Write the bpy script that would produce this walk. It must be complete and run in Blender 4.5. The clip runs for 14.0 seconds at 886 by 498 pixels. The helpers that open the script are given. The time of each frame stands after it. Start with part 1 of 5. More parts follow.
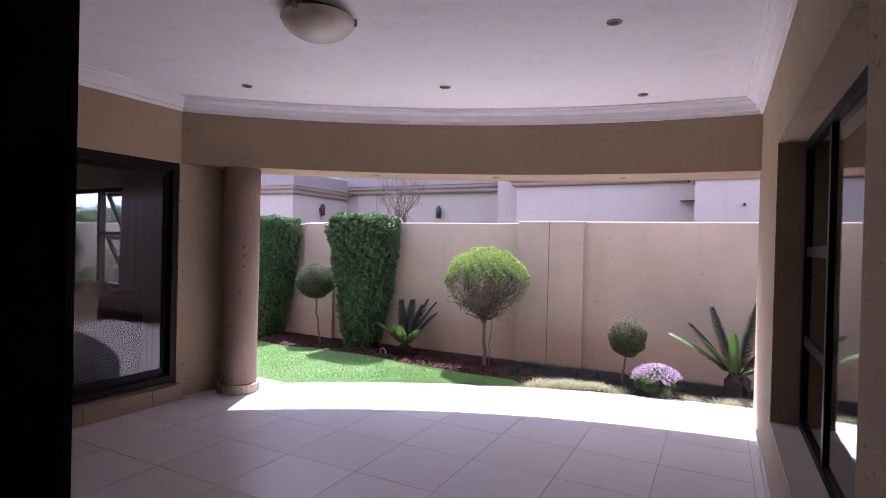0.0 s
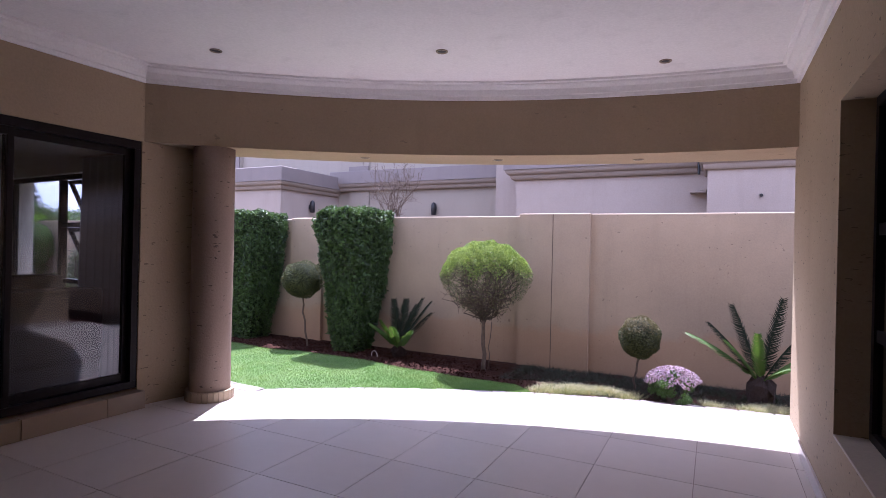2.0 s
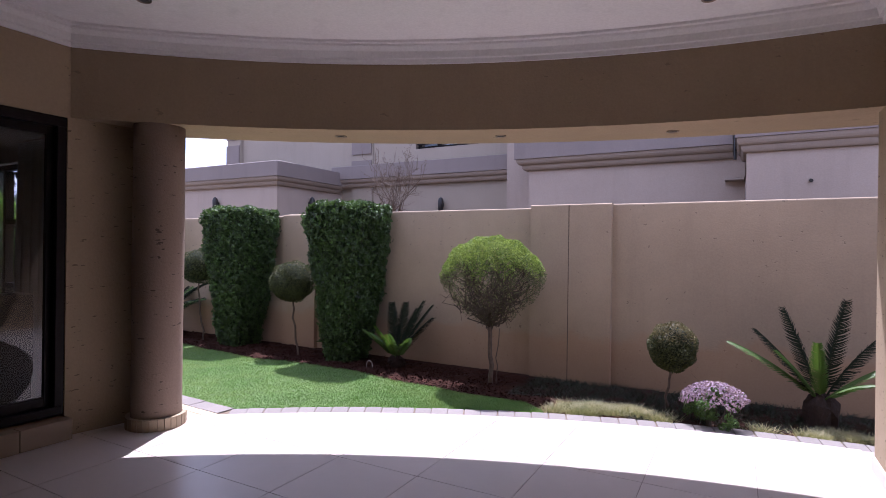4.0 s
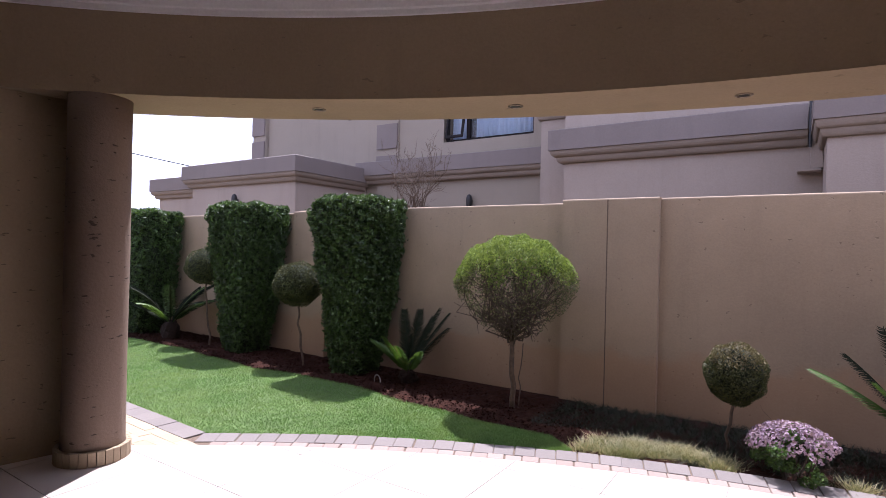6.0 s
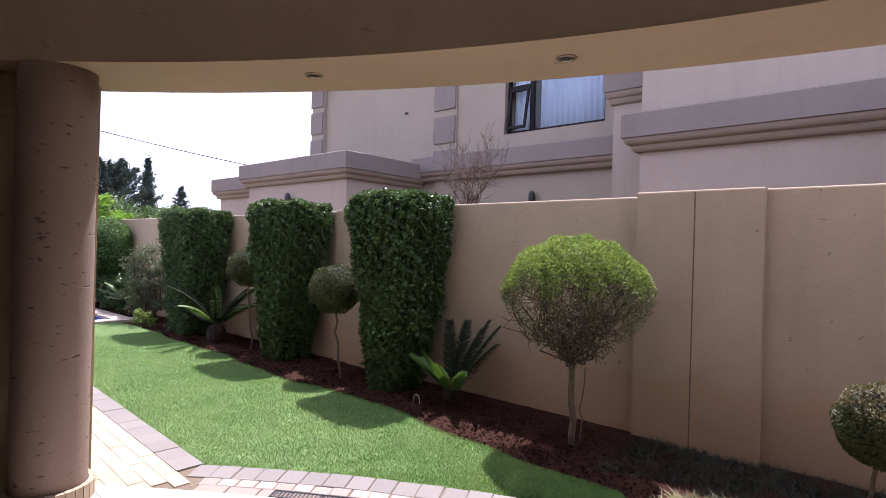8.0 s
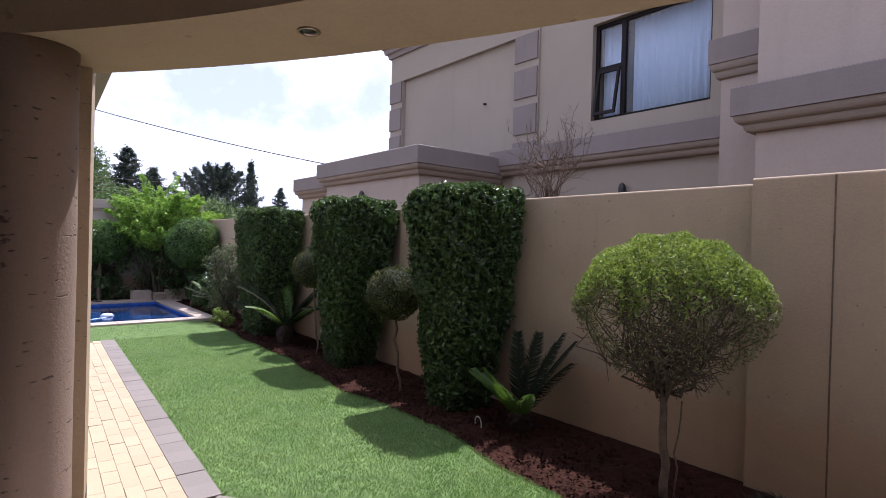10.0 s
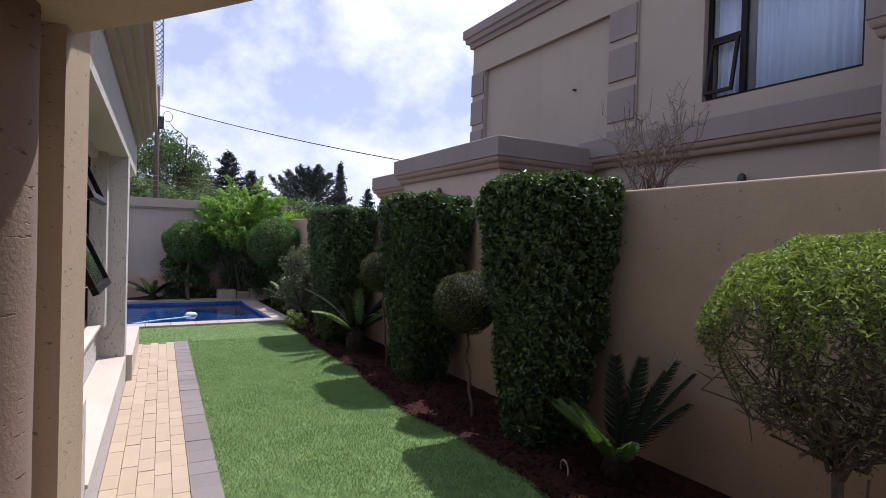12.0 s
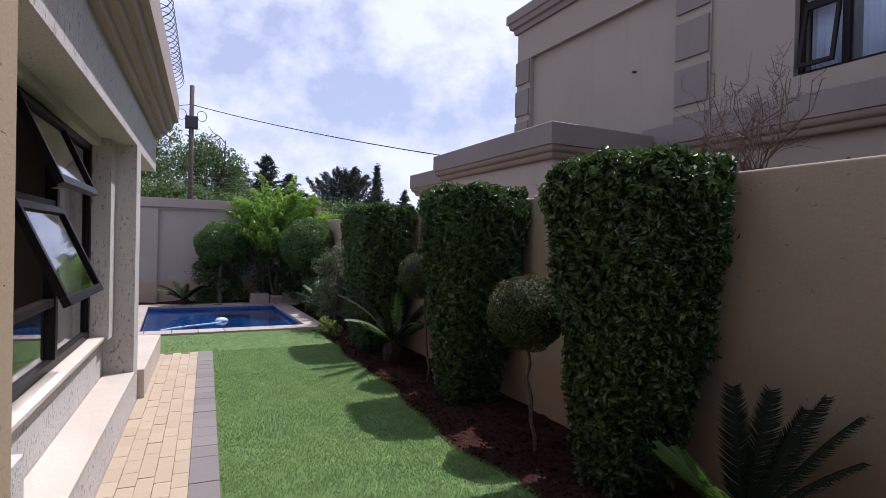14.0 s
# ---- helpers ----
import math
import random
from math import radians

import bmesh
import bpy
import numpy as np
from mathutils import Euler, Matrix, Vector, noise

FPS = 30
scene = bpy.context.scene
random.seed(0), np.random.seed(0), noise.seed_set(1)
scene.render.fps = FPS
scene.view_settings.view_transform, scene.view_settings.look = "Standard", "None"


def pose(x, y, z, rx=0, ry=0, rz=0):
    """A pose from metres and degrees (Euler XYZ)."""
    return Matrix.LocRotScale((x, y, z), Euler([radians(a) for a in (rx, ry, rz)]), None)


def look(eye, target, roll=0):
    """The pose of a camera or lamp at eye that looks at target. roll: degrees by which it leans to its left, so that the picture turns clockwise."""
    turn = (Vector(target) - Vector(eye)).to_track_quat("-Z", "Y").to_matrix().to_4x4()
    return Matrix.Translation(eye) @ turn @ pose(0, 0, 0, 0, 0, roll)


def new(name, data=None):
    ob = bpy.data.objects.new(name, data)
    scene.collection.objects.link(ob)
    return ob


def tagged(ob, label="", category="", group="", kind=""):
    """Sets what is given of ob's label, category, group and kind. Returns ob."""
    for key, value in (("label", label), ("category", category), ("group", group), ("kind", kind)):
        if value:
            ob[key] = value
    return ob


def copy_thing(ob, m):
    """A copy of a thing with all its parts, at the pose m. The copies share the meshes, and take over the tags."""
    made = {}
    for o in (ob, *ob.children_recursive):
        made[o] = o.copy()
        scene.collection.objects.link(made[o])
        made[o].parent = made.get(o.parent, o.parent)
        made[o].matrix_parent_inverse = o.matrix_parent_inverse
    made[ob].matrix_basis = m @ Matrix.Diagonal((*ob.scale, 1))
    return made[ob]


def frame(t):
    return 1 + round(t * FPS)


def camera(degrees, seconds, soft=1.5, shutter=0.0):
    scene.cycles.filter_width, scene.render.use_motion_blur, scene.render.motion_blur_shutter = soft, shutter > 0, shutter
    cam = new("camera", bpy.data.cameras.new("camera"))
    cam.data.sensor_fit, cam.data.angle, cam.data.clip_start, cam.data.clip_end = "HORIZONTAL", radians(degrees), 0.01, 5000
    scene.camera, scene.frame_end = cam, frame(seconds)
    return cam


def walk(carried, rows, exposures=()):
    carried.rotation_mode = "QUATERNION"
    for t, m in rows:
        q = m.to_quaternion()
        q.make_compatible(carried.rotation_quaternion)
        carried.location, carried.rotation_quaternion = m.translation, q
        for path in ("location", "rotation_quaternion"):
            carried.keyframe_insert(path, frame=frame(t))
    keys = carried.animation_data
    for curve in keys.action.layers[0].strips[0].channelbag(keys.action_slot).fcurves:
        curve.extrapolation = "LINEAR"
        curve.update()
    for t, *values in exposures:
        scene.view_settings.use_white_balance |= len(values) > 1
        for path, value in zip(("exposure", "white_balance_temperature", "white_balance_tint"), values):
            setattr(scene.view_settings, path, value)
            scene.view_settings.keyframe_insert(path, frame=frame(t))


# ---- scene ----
cam = camera(78.8, 14.0, 0.8)
PATH = [
    (0, (0.045, -0.013, 1.552), (-0.87, 1.765, 1.535), 1.4),
    (0.5, (-0.027, 0.092, 1.539), (-0.935, 1.874, 1.527), 1.4),
    (1, (-0.098, 0.237, 1.526), (-1.004, 2.02, 1.515), 1.4),
    (1.5, (-0.165, 0.353, 1.486), (-1.066, 2.138, 1.481), 1.4),
    (2, (-0.231, 0.496, 1.412), (-1.129, 2.283, 1.411), 1.3),
    (2.5, (-0.291, 0.688, 1.384), (-1.191, 2.474, 1.383), 1.2),
    (2.7, (-0.309, 0.758, 1.378), (-1.206, 2.545, 1.375), 1.2),
    (4.8, (-0.505, 1.757, 1.369), (-1.508, 3.487, 1.373), 1.0),
    (5, (-0.518, 1.837, 1.363), (-1.529, 3.562, 1.368), 1.2),
    (5.5, (-0.551, 2.059, 1.354), (-1.6, 3.761, 1.357), 1.2),
    (6, (-0.62, 2.285, 1.366), (-1.71, 3.962, 1.369), 1.3),
    (6.5, (-0.683, 2.497, 1.368), (-1.815, 4.145, 1.372), 1.4),
    (7, (-0.739, 2.747, 1.389), (-1.928, 4.355, 1.389), 1.4),
    (7.5, (-0.809, 2.936, 1.376), (-2.056, 4.5, 1.376), 1.5),
    (8, (-0.905, 3.137, 1.392), (-2.207, 4.655, 1.39), 1.6),
    (8.2, (-0.936, 3.214, 1.393), (-2.258, 4.714, 1.391), 1.6),
    (10.3, (-1.273, 3.977, 1.422), (-2.852, 5.204, 1.405), 1.5),
    (10.5, (-1.329, 4.064, 1.415), (-2.933, 5.258, 1.399), 1.5),
    (11, (-1.479, 4.197, 1.441), (-3.134, 5.32, 1.419), 1.6),
    (11.5, (-1.618, 4.342, 1.429), (-3.317, 5.397, 1.404), 1.6),
    (12, (-1.812, 4.44, 1.441), (-3.536, 5.453, 1.414), 1.7),
    (12.5, (-1.999, 4.519, 1.416), (-3.739, 5.504, 1.393), 1.6),
    (13, (-2.212, 4.605, 1.416), (-3.968, 5.562, 1.392), 1.6),
    (13.5, (-2.417, 4.702, 1.39), (-4.193, 5.623, 1.368), 1.5),
    (14, (-2.638, 4.751, 1.398), (-4.426, 5.646, 1.377), 1.4),
]
EXPOSURES = [(0.0, 2.14, 5150, 33), (2.5, 1.63, 5200, 32), (5.0, 0.96, 5480, 29), (8.0, 1.16, 5720, 26), (10.5, 0.52, 5700, 23), (14.0, 0.10, 5620, 23)]
walk(cam, [(t, look(eye, target, roll)) for t, eye, target, roll in PATH], EXPOSURES)

# ---- world, sun, exposure ----
SUN_SLOPE = (0.20, -0.435)          # ground offset of a shadow per metre of height
sun_vec = Vector((-SUN_SLOPE[0], -SUN_SLOPE[1], 1)).normalized()
SUN_EL = math.asin(sun_vec.z)
SUN_AZ = math.atan2(sun_vec.x, sun_vec.y)
sun_data = bpy.data.lights.new("sun", "SUN")
sun_data.energy, sun_data.angle, sun_data.color = 5.0, radians(0.6), (1.0, 0.93, 0.81)
sun_ob = new("sun", sun_data)
sun_ob.matrix_world = look(sun_vec * 30, (0, 0, 0))

world = bpy.data.worlds.new("world")
scene.world = world
world.use_nodes = True
wn, wl = world.node_tree.nodes, world.node_tree.links
wn.clear()
sky = wn.new("ShaderNodeTexSky")
sky.sky_type, sky.sun_disc, sky.sun_elevation, sky.sun_rotation = "NISHITA", False, SUN_EL, SUN_AZ
sky.air_density, sky.dust_density = 1.0, 1.2
wcoord = wn.new("ShaderNodeTexCoord")
wmap = wn.new("ShaderNodeMapping")
wmap.inputs["Scale"].default_value = (1.0, 1.0, 1.3)
wl.new(wcoord.outputs["Generated"], wmap.inputs["Vector"])
wnoise = wn.new("ShaderNodeTexNoise")
wnoise.inputs["Scale"].default_value, wnoise.inputs["Detail"].default_value, wnoise.inputs["Roughness"].default_value = 4.3, 9, 0.58
wl.new(wmap.outputs[0], wnoise.inputs["Vector"])
wramp = wn.new("ShaderNodeValToRGB")
wramp.color_ramp.elements[0].position, wramp.color_ramp.elements[1].position = 0.40, 0.57
wramp.color_ramp.elements[0].color = (0.46, 0.46, 0.46, 1)
wl.new(wnoise.outputs["Fac"], wramp.inputs["Fac"])
wmix = wn.new("ShaderNodeMix")
wmix.data_type = "RGBA"
wl.new(wramp.outputs["Color"], wmix.inputs[0])
wl.new(sky.outputs[0], wmix.inputs[6])
wmix.inputs[7].default_value = (12.2, 12.6, 13.8, 1)
wbg = wn.new("ShaderNodeBackground")
wbg.inputs["Strength"].default_value = 0.073
wl.new(wmix.outputs[2], wbg.inputs["Color"])
wout = wn.new("ShaderNodeOutputWorld")
wl.new(wbg.outputs[0], wout.inputs["Surface"])


# ---- materials ----
def material(name, rough=0.6, metal=0.0):
    m = bpy.data.materials.new(name)
    m.use_nodes = True
    b = m.node_tree.nodes["Principled BSDF"]
    b.inputs["Roughness"].default_value, b.inputs["Metallic"].default_value = rough, metal
    return m, m.node_tree.nodes, m.node_tree.links, b


def noise_of(n, l, scale, detail=6, rough=0.6, stretch=(1, 1, 1)):
    c, mp, t = n.new("ShaderNodeTexCoord"), n.new("ShaderNodeMapping"), n.new("ShaderNodeTexNoise")
    mp.inputs["Scale"].default_value = stretch
    t.inputs["Scale"].default_value, t.inputs["Detail"].default_value, t.inputs["Roughness"].default_value = scale, detail, rough
    geo = n.new("ShaderNodeNewGeometry")
    l.new(geo.outputs["Position"], mp.inputs["Vector"])
    l.new(mp.outputs[0], t.inputs["Vector"])
    n.remove(c)
    return t.outputs["Fac"]


def ramp_of(n, l, fac, stops):
    r = n.new("ShaderNodeValToRGB")
    while len(r.color_ramp.elements) < len(stops):
        r.color_ramp.elements.new(0.5)
    for e, (p, c) in zip(r.color_ramp.elements, stops):
        e.position, e.color = p, (*c, 1) if len(c) == 3 else c
    l.new(fac, r.inputs["Fac"])
    return r.outputs["Color"]


def mixed(n, l, fac, a, b, mode="MIX"):
    m = n.new("ShaderNodeMix")
    m.data_type, m.blend_type = "RGBA", mode
    for socket, value in ((m.inputs[0], fac), (m.inputs[6], a), (m.inputs[7], b)):
        if isinstance(value, bpy.types.NodeSocket):
            l.new(value, socket)
        elif isinstance(value, tuple):
            socket.default_value = (*value, 1)
        else:
            socket.default_value = value
    return m.outputs[2]


def bumped(n, l, b, height, strength, dist=0.01):
    k = n.new("ShaderNodeBump")
    k.inputs["Strength"].default_value, k.inputs["Distance"].default_value = strength, dist
    l.new(height, k.inputs["Height"])
    l.new(k.outputs[0], b.inputs["Normal"])


def shade(c, k):
    return tuple(min(1, v * k) for v in c)


def plaster(name, colour, pits=0.0, tall=False, pit_scale=15, pit_cut=0.66, splash=0.0, rough=0.85, grain=0.35, stain=0.12, drag=3.2):
    """Rough painted plaster: broad tint drift, fine sand grain, drag pits, rain streaks and soil splash."""
    m, n, l, b = material(name, rough)
    broad = noise_of(n, l, 0.9, 5)
    col = ramp_of(n, l, broad, [(0.3, shade(colour, 1 - stain)), (0.7, shade(colour, 1 + stain * 0.6))])
    fine = noise_of(n, l, 55, 4)
    col = mixed(n, l, 0.25, col, ramp_of(n, l, fine, [(0.3, shade(colour, 0.75)), (0.7, shade(colour, 1.15))]))
    streak = noise_of(n, l, 5, 5, 0.6, (1, 1, 0.12))
    col = mixed(n, l, ramp_of(n, l, streak, [(0.55, (0, 0, 0)), (0.8, (0.3, 0.3, 0.3))]), col, shade(colour, 0.62))
    height = fine
    if pits:
        pit = noise_of(n, l, pit_scale, 3, 0.5, (2.4, 2.4, 0.9) if tall else (1, 1, drag))
        mask = ramp_of(n, l, pit, [(pit_cut, (0, 0, 0)), (pit_cut + 0.04, (pits, pits, pits))])
        col = mixed(n, l, mask, col, shade(colour, 0.38))
        inv = n.new("ShaderNodeMath")
        inv.operation = "MULTIPLY_ADD"
        l.new(mask, inv.inputs[0])
        inv.inputs[1].default_value = -3.0
        l.new(fine, inv.inputs[2])
        height = inv.outputs[0]
    if splash:
        geo, sep = n.new("ShaderNodeNewGeometry"), n.new("ShaderNodeSeparateXYZ")
        l.new(geo.outputs["Position"], sep.inputs[0])
        add = n.new("ShaderNodeMath")
        add.operation = "MULTIPLY_ADD"
        l.new(noise_of(n, l, 2.2, 6), add.inputs[0])
        add.inputs[1].default_value = -0.55
        l.new(sep.outputs["Z"], add.inputs[2])
        col = mixed(n, l, ramp_of(n, l, add.outputs[0], [(0.0, (splash, splash, splash)), (0.12, (0, 0, 0))]), col, (0.36, 0.19, 0.09))
    l.new(col, b.inputs["Base Color"])
    bumped(n, l, b, height, grain, 0.006)
    return m


def varied(name, colour, rough=0.6, spread=0.2, scale=30, bump=0.2, metal=0.0, obj=True, island=False, dist=0.004):
    """A plain surface with grain and, piece by piece, a slightly different tone."""
    m, n, l, b = material(name, rough, metal)
    col = ramp_of(n, l, noise_of(n, l, scale, 5), [(0.3, shade(colour, 1 - spread)), (0.7, shade(colour, 1 + spread))])
    if obj or island:
        if island:
            src = n.new("ShaderNodeNewGeometry").outputs["Random Per Island"]
        else:
            src = n.new("ShaderNodeObjectInfo").outputs["Random"]
        col = mixed(n, l, 0.55, col, ramp_of(n, l, src, [(0, shade(colour, 1 - 1.3 * spread)), (1, shade(colour, 1 + 1.3 * spread))]))
    l.new(col, b.inputs["Base Color"])
    if bump:
        bumped(n, l, b, noise_of(n, l, scale * 2.5, 4), bump, dist)
    return m


def foliage(name, dark, light, rough=0.45, trans=0.35, patch=None):
    """Leaves: tone per leaf, gloss, and light passing through the blade."""
    m, n, l, b = material(name, rough)
    rnd = n.new("ShaderNodeNewGeometry").outputs["Random Per Island"]
    col = ramp_of(n, l, rnd, [(0.0, dark), (0.6, tuple((a + c) / 2 for a, c in zip(dark, light))), (1.0, light)])
    col = mixed(n, l, 0.3, col, ramp_of(n, l, noise_of(n, l, 3.0), [(0.3, shade(dark, 0.8)), (0.7, light)]))
    if patch:
        col = mixed(n, l, ramp_of(n, l, noise_of(n, l, 1.7, 5), [(0.42, (0, 0, 0)), (0.68, (0.75, 0.75, 0.75))]), col, patch)
    l.new(col, b.inputs["Base Color"])
    t, mx = n.new("ShaderNodeBsdfTranslucent"), n.new("ShaderNodeMixShader")
    l.new(mixed(n, l, 1.0, col, (1.0, 1.0, 0.6), "MULTIPLY"), t.inputs["Color"])
    mx.inputs[0].default_value = trans
    l.new(b.outputs[0], mx.inputs[1])
    l.new(t.outputs[0], mx.inputs[2])
    l.new(mx.outputs[0], n["Material Output"].inputs["Surface"])
    return m


def glass(name, tint=(0.9, 0.93, 0.95)):
    m, n, l, b = material(name, 0.02)
    b.inputs["Base Color"].default_value = (*tint, 1)
    b.inputs["Transmission Weight"].default_value, b.inputs["IOR"].default_value = 1.0, 1.45
    return m


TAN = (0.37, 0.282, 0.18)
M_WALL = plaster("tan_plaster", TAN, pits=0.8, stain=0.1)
# browner than the walls, and darkened further for the shade on the column
M_COLUMN = plaster("shaded_column_plaster", (0.25, 0.183, 0.138), pits=1.0, pit_scale=12, pit_cut=0.66, grain=0.5)
# tan tile with the deep shade by the sliding door in its colour
M_PLINTH = varied("dim_tan_tile", (0.29, 0.22, 0.15), 0.45, 0.06, 6, 0.03)
M_WALLS = plaster("tan_plaster_smooth", TAN, pits=0.4, pit_scale=12, pit_cut=0.69, drag=2.0)
# greyer than TAN, and paled to put extra sunlight into the colour
M_SUNWALL = plaster("sunlit_house_plaster", (0.53, 0.495, 0.455), pits=0.6, grain=0.9, tall=True, pit_scale=24, pit_cut=0.62)
M_HCORN = plaster("house_cornice_plaster", (0.36, 0.30, 0.25), grain=0.3)
M_SILL = plaster("sill_plaster", (0.50, 0.44, 0.36), grain=0.2)
M_GARDEN = plaster("garden_wall_plaster", (0.335, 0.255, 0.172), pits=0.6, pit_scale=17, pit_cut=0.695, grain=0.3, splash=0.36, stain=0.2, drag=1.3)
M_CEIL = plaster("ceiling_paint", (0.80, 0.78, 0.78), grain=0.02, stain=0.02)
M_CORNICE = plaster("cornice_paint", (0.80, 0.78, 0.77), grain=0.05, stain=0.03)
M_NEIGH = plaster("neighbour_plaster", (0.345, 0.286, 0.243), grain=0.25, stain=0.08)
M_NPANEL = plaster("neighbour_panel_plaster", (0.285, 0.243, 0.196), grain=0.25, stain=0.08)
M_BAND = plaster("neighbour_band_plaster", (0.195, 0.163, 0.15), grain=0.25)
M_MOULD = plaster("neighbour_moulding_plaster", (0.235, 0.187, 0.148), grain=0.25)
M_BOUND = plaster("boundary_wall_plaster", (0.37, 0.325, 0.29), splash=0.45, grain=0.3)
M_COPE = plaster("boundary_coping", (0.36, 0.31, 0.28), grain=0.3)
M_TILE = varied("porcelain_tile", (0.56, 0.50, 0.46), 0.3, 0.05, 6, 0.03)
M_GROUT = varied("grout", (0.34, 0.295, 0.265), 0.9, 0.15, 40, 0.3, obj=False)
M_PAVER = varied("yellow_paver", (0.39, 0.31, 0.21), 0.85, 0.08, 45, 0.5)
M_KERB = varied("grey_paver", (0.185, 0.165, 0.152), 0.85, 0.12, 45, 0.5)
M_PINK = varied("pink_paver", (0.30, 0.235, 0.20), 0.85, 0.14, 45, 0.5)
M_SAND = varied("joint_sand", (0.16, 0.125, 0.095), 0.95, 0.25, 60, 0.6, obj=False)
M_SOIL = varied("red_soil", (0.036, 0.014, 0.009), 0.95, 0.5, 14, 1.0, obj=False, dist=0.03)
M_GROUND = varied("bare_ground", (0.16, 0.12, 0.08), 0.95, 0.3, 0.6, 0.4, obj=False)
M_TURF = varied("turf_base", (0.10, 0.165, 0.045), 0.9, 0.35, 9, 0.8, obj=False, dist=0.02)
M_FRAME = varied("bronze_frame", (0.014, 0.011, 0.011), 0.4, 0.12, 30, 0.05, obj=False)
M_BLACK = varied("black_metal", (0.02, 0.02, 0.022), 0.5, 0.2, 30, 0.05, obj=False)
M_STEEL = varied("brushed_nickel", (0.30, 0.24, 0.19), 0.35, 0.1, 40, 0.05, 1.0, obj=False)
M_OPAL = varied("opal_glass", (0.72, 0.66, 0.56), 0.25, 0.05, 8, 0, obj=False)
M_GLASS = glass("window_glass")
M_TINT = glass("tinted_glass", (0.62, 0.66, 0.70))
M_SMOKE = glass("smoked_glass", (0.44, 0.45, 0.48))
M_SOFA = varied("dark_sofa_cloth", (0.045, 0.034, 0.038), 0.9, 0.15, 12, 0, obj=False)
M_CURTAIN = varied("grey_curtain", (0.46, 0.46, 0.50), 0.9, 0.1, 20, 0.1, obj=False)
# white with the blue of reflected sky mixed into it
M_NCURTAIN = varied("sky_tinted_white", (0.48, 0.57, 0.72), 0.9, 0.06, 20, 0.1, obj=False)
# darkened paint: the dimness of the rooms and porch is in its colour
M_ROOM = plaster("dim_room_paint", (0.20, 0.16, 0.13), grain=0.1)
M_WOOD = varied("pole_wood", (0.07, 0.05, 0.04), 0.9, 0.3, 12, 0.5, obj=False)
M_BARK = varied("grey_bark", (0.12, 0.085, 0.06), 0.9, 0.35, 30, 0.8, obj=False)
M_TWIG = varied("twig_bark", (0.072, 0.052, 0.037), 0.9, 0.3, 30, 0.4, obj=False)
# near-black green that stands for the shade inside hedges and topiary
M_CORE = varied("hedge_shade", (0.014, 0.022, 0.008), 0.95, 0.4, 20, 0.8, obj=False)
M_STUMP = varied("cycad_stump", (0.030, 0.016, 0.011), 0.95, 0.4, 45, 1.0, obj=False, dist=0.02)
M_STONE = varied("feature_stone", (0.30, 0.24, 0.19), 0.85, 0.25, 9, 0.8)
M_COPING = varied("pool_coping", (0.36, 0.30, 0.25), 0.75, 0.12, 20, 0.3)
M_MOSAIC = varied("pool_mosaic", (0.03, 0.13, 0.50), 0.3, 0.25, 8, 0.1)
M_PLASTIC = varied("grey_plastic", (0.36, 0.33, 0.28), 0.5, 0.1, 20, 0.1, obj=False)
M_HEDGE = foliage("hedge_leaf", (0.008, 0.020, 0.005), (0.10, 0.18, 0.042), 0.42, 0.3)
M_BALL = foliage("clipped_leaf", (0.018, 0.027, 0.007), (0.10, 0.112, 0.024), 0.62, 0.25)
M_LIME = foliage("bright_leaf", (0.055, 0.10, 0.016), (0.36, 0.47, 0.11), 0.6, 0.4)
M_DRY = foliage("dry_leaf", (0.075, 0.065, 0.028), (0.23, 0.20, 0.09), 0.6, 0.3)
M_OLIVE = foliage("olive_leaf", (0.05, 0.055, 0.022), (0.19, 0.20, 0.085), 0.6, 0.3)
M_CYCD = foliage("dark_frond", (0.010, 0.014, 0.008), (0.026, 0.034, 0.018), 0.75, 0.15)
M_CYCL = foliage("green_frond", (0.05, 0.105, 0.016), (0.13, 0.225, 0.04), 0.5, 0.35)
M_GRASS = foliage("lawn_blade", (0.085, 0.180, 0.046), (0.178, 0.320, 0.092), 0.8, 0.35, (0.21, 0.305, 0.10))
M_MONDO = foliage("dark_groundcover_blade", (0.014, 0.022, 0.011), (0.045, 0.050, 0.026), 0.65, 0.15)
M_STRAW = foliage("straw_tuft_blade", (0.10, 0.15, 0.05), (0.60, 0.52, 0.33), 0.6, 0.3)
M_FLOWER = foliage("lilac_petal", (0.24, 0.15, 0.24), (0.52, 0.40, 0.49), 0.6, 0.3)
M_SILVER = foliage("silver_leaf", (0.05, 0.07, 0.035), (0.19, 0.22, 0.13), 0.6, 0.3)
M_PINE = foliage("pine_needles", (0.012, 0.024, 0.018), (0.04, 0.065, 0.04), 0.6, 0.1)
M_SPRAY = foliage("spray_leaf", (0.09, 0.19, 0.03), (0.36, 0.58, 0.10), 0.45, 0.45)
M_SHRUB = foliage("shrub_leaf", (0.035, 0.08, 0.02), (0.14, 0.26, 0.055), 0.4, 0.35)
M_MULCH = varied("bark_mulch", (0.032, 0.014, 0.010), 0.95, 0.45, 40, 0, obj=False, island=True)
M_FAR = foliage("far_leaf", (0.04, 0.08, 0.025), (0.13, 0.21, 0.06), 0.6, 0.3)

for dull in (M_SOIL, M_MULCH, M_SAND, M_FRAME, M_CYCD):
    dull.node_tree.nodes["Principled BSDF"].inputs["Specular IOR Level"].default_value = 0.1

m_, n_, l_, b_ = material("pool_water", 0.05)
l_.new(ramp_of(n_, l_, noise_of(n_, l_, 2.2, 4), [(0.35, (0.005, 0.024, 0.09)), (0.65, (0.012, 0.060, 0.18))]), b_.inputs["Base Color"])
b_.inputs["Transmission Weight"].default_value, b_.inputs["IOR"].default_value = 0.15, 1.33
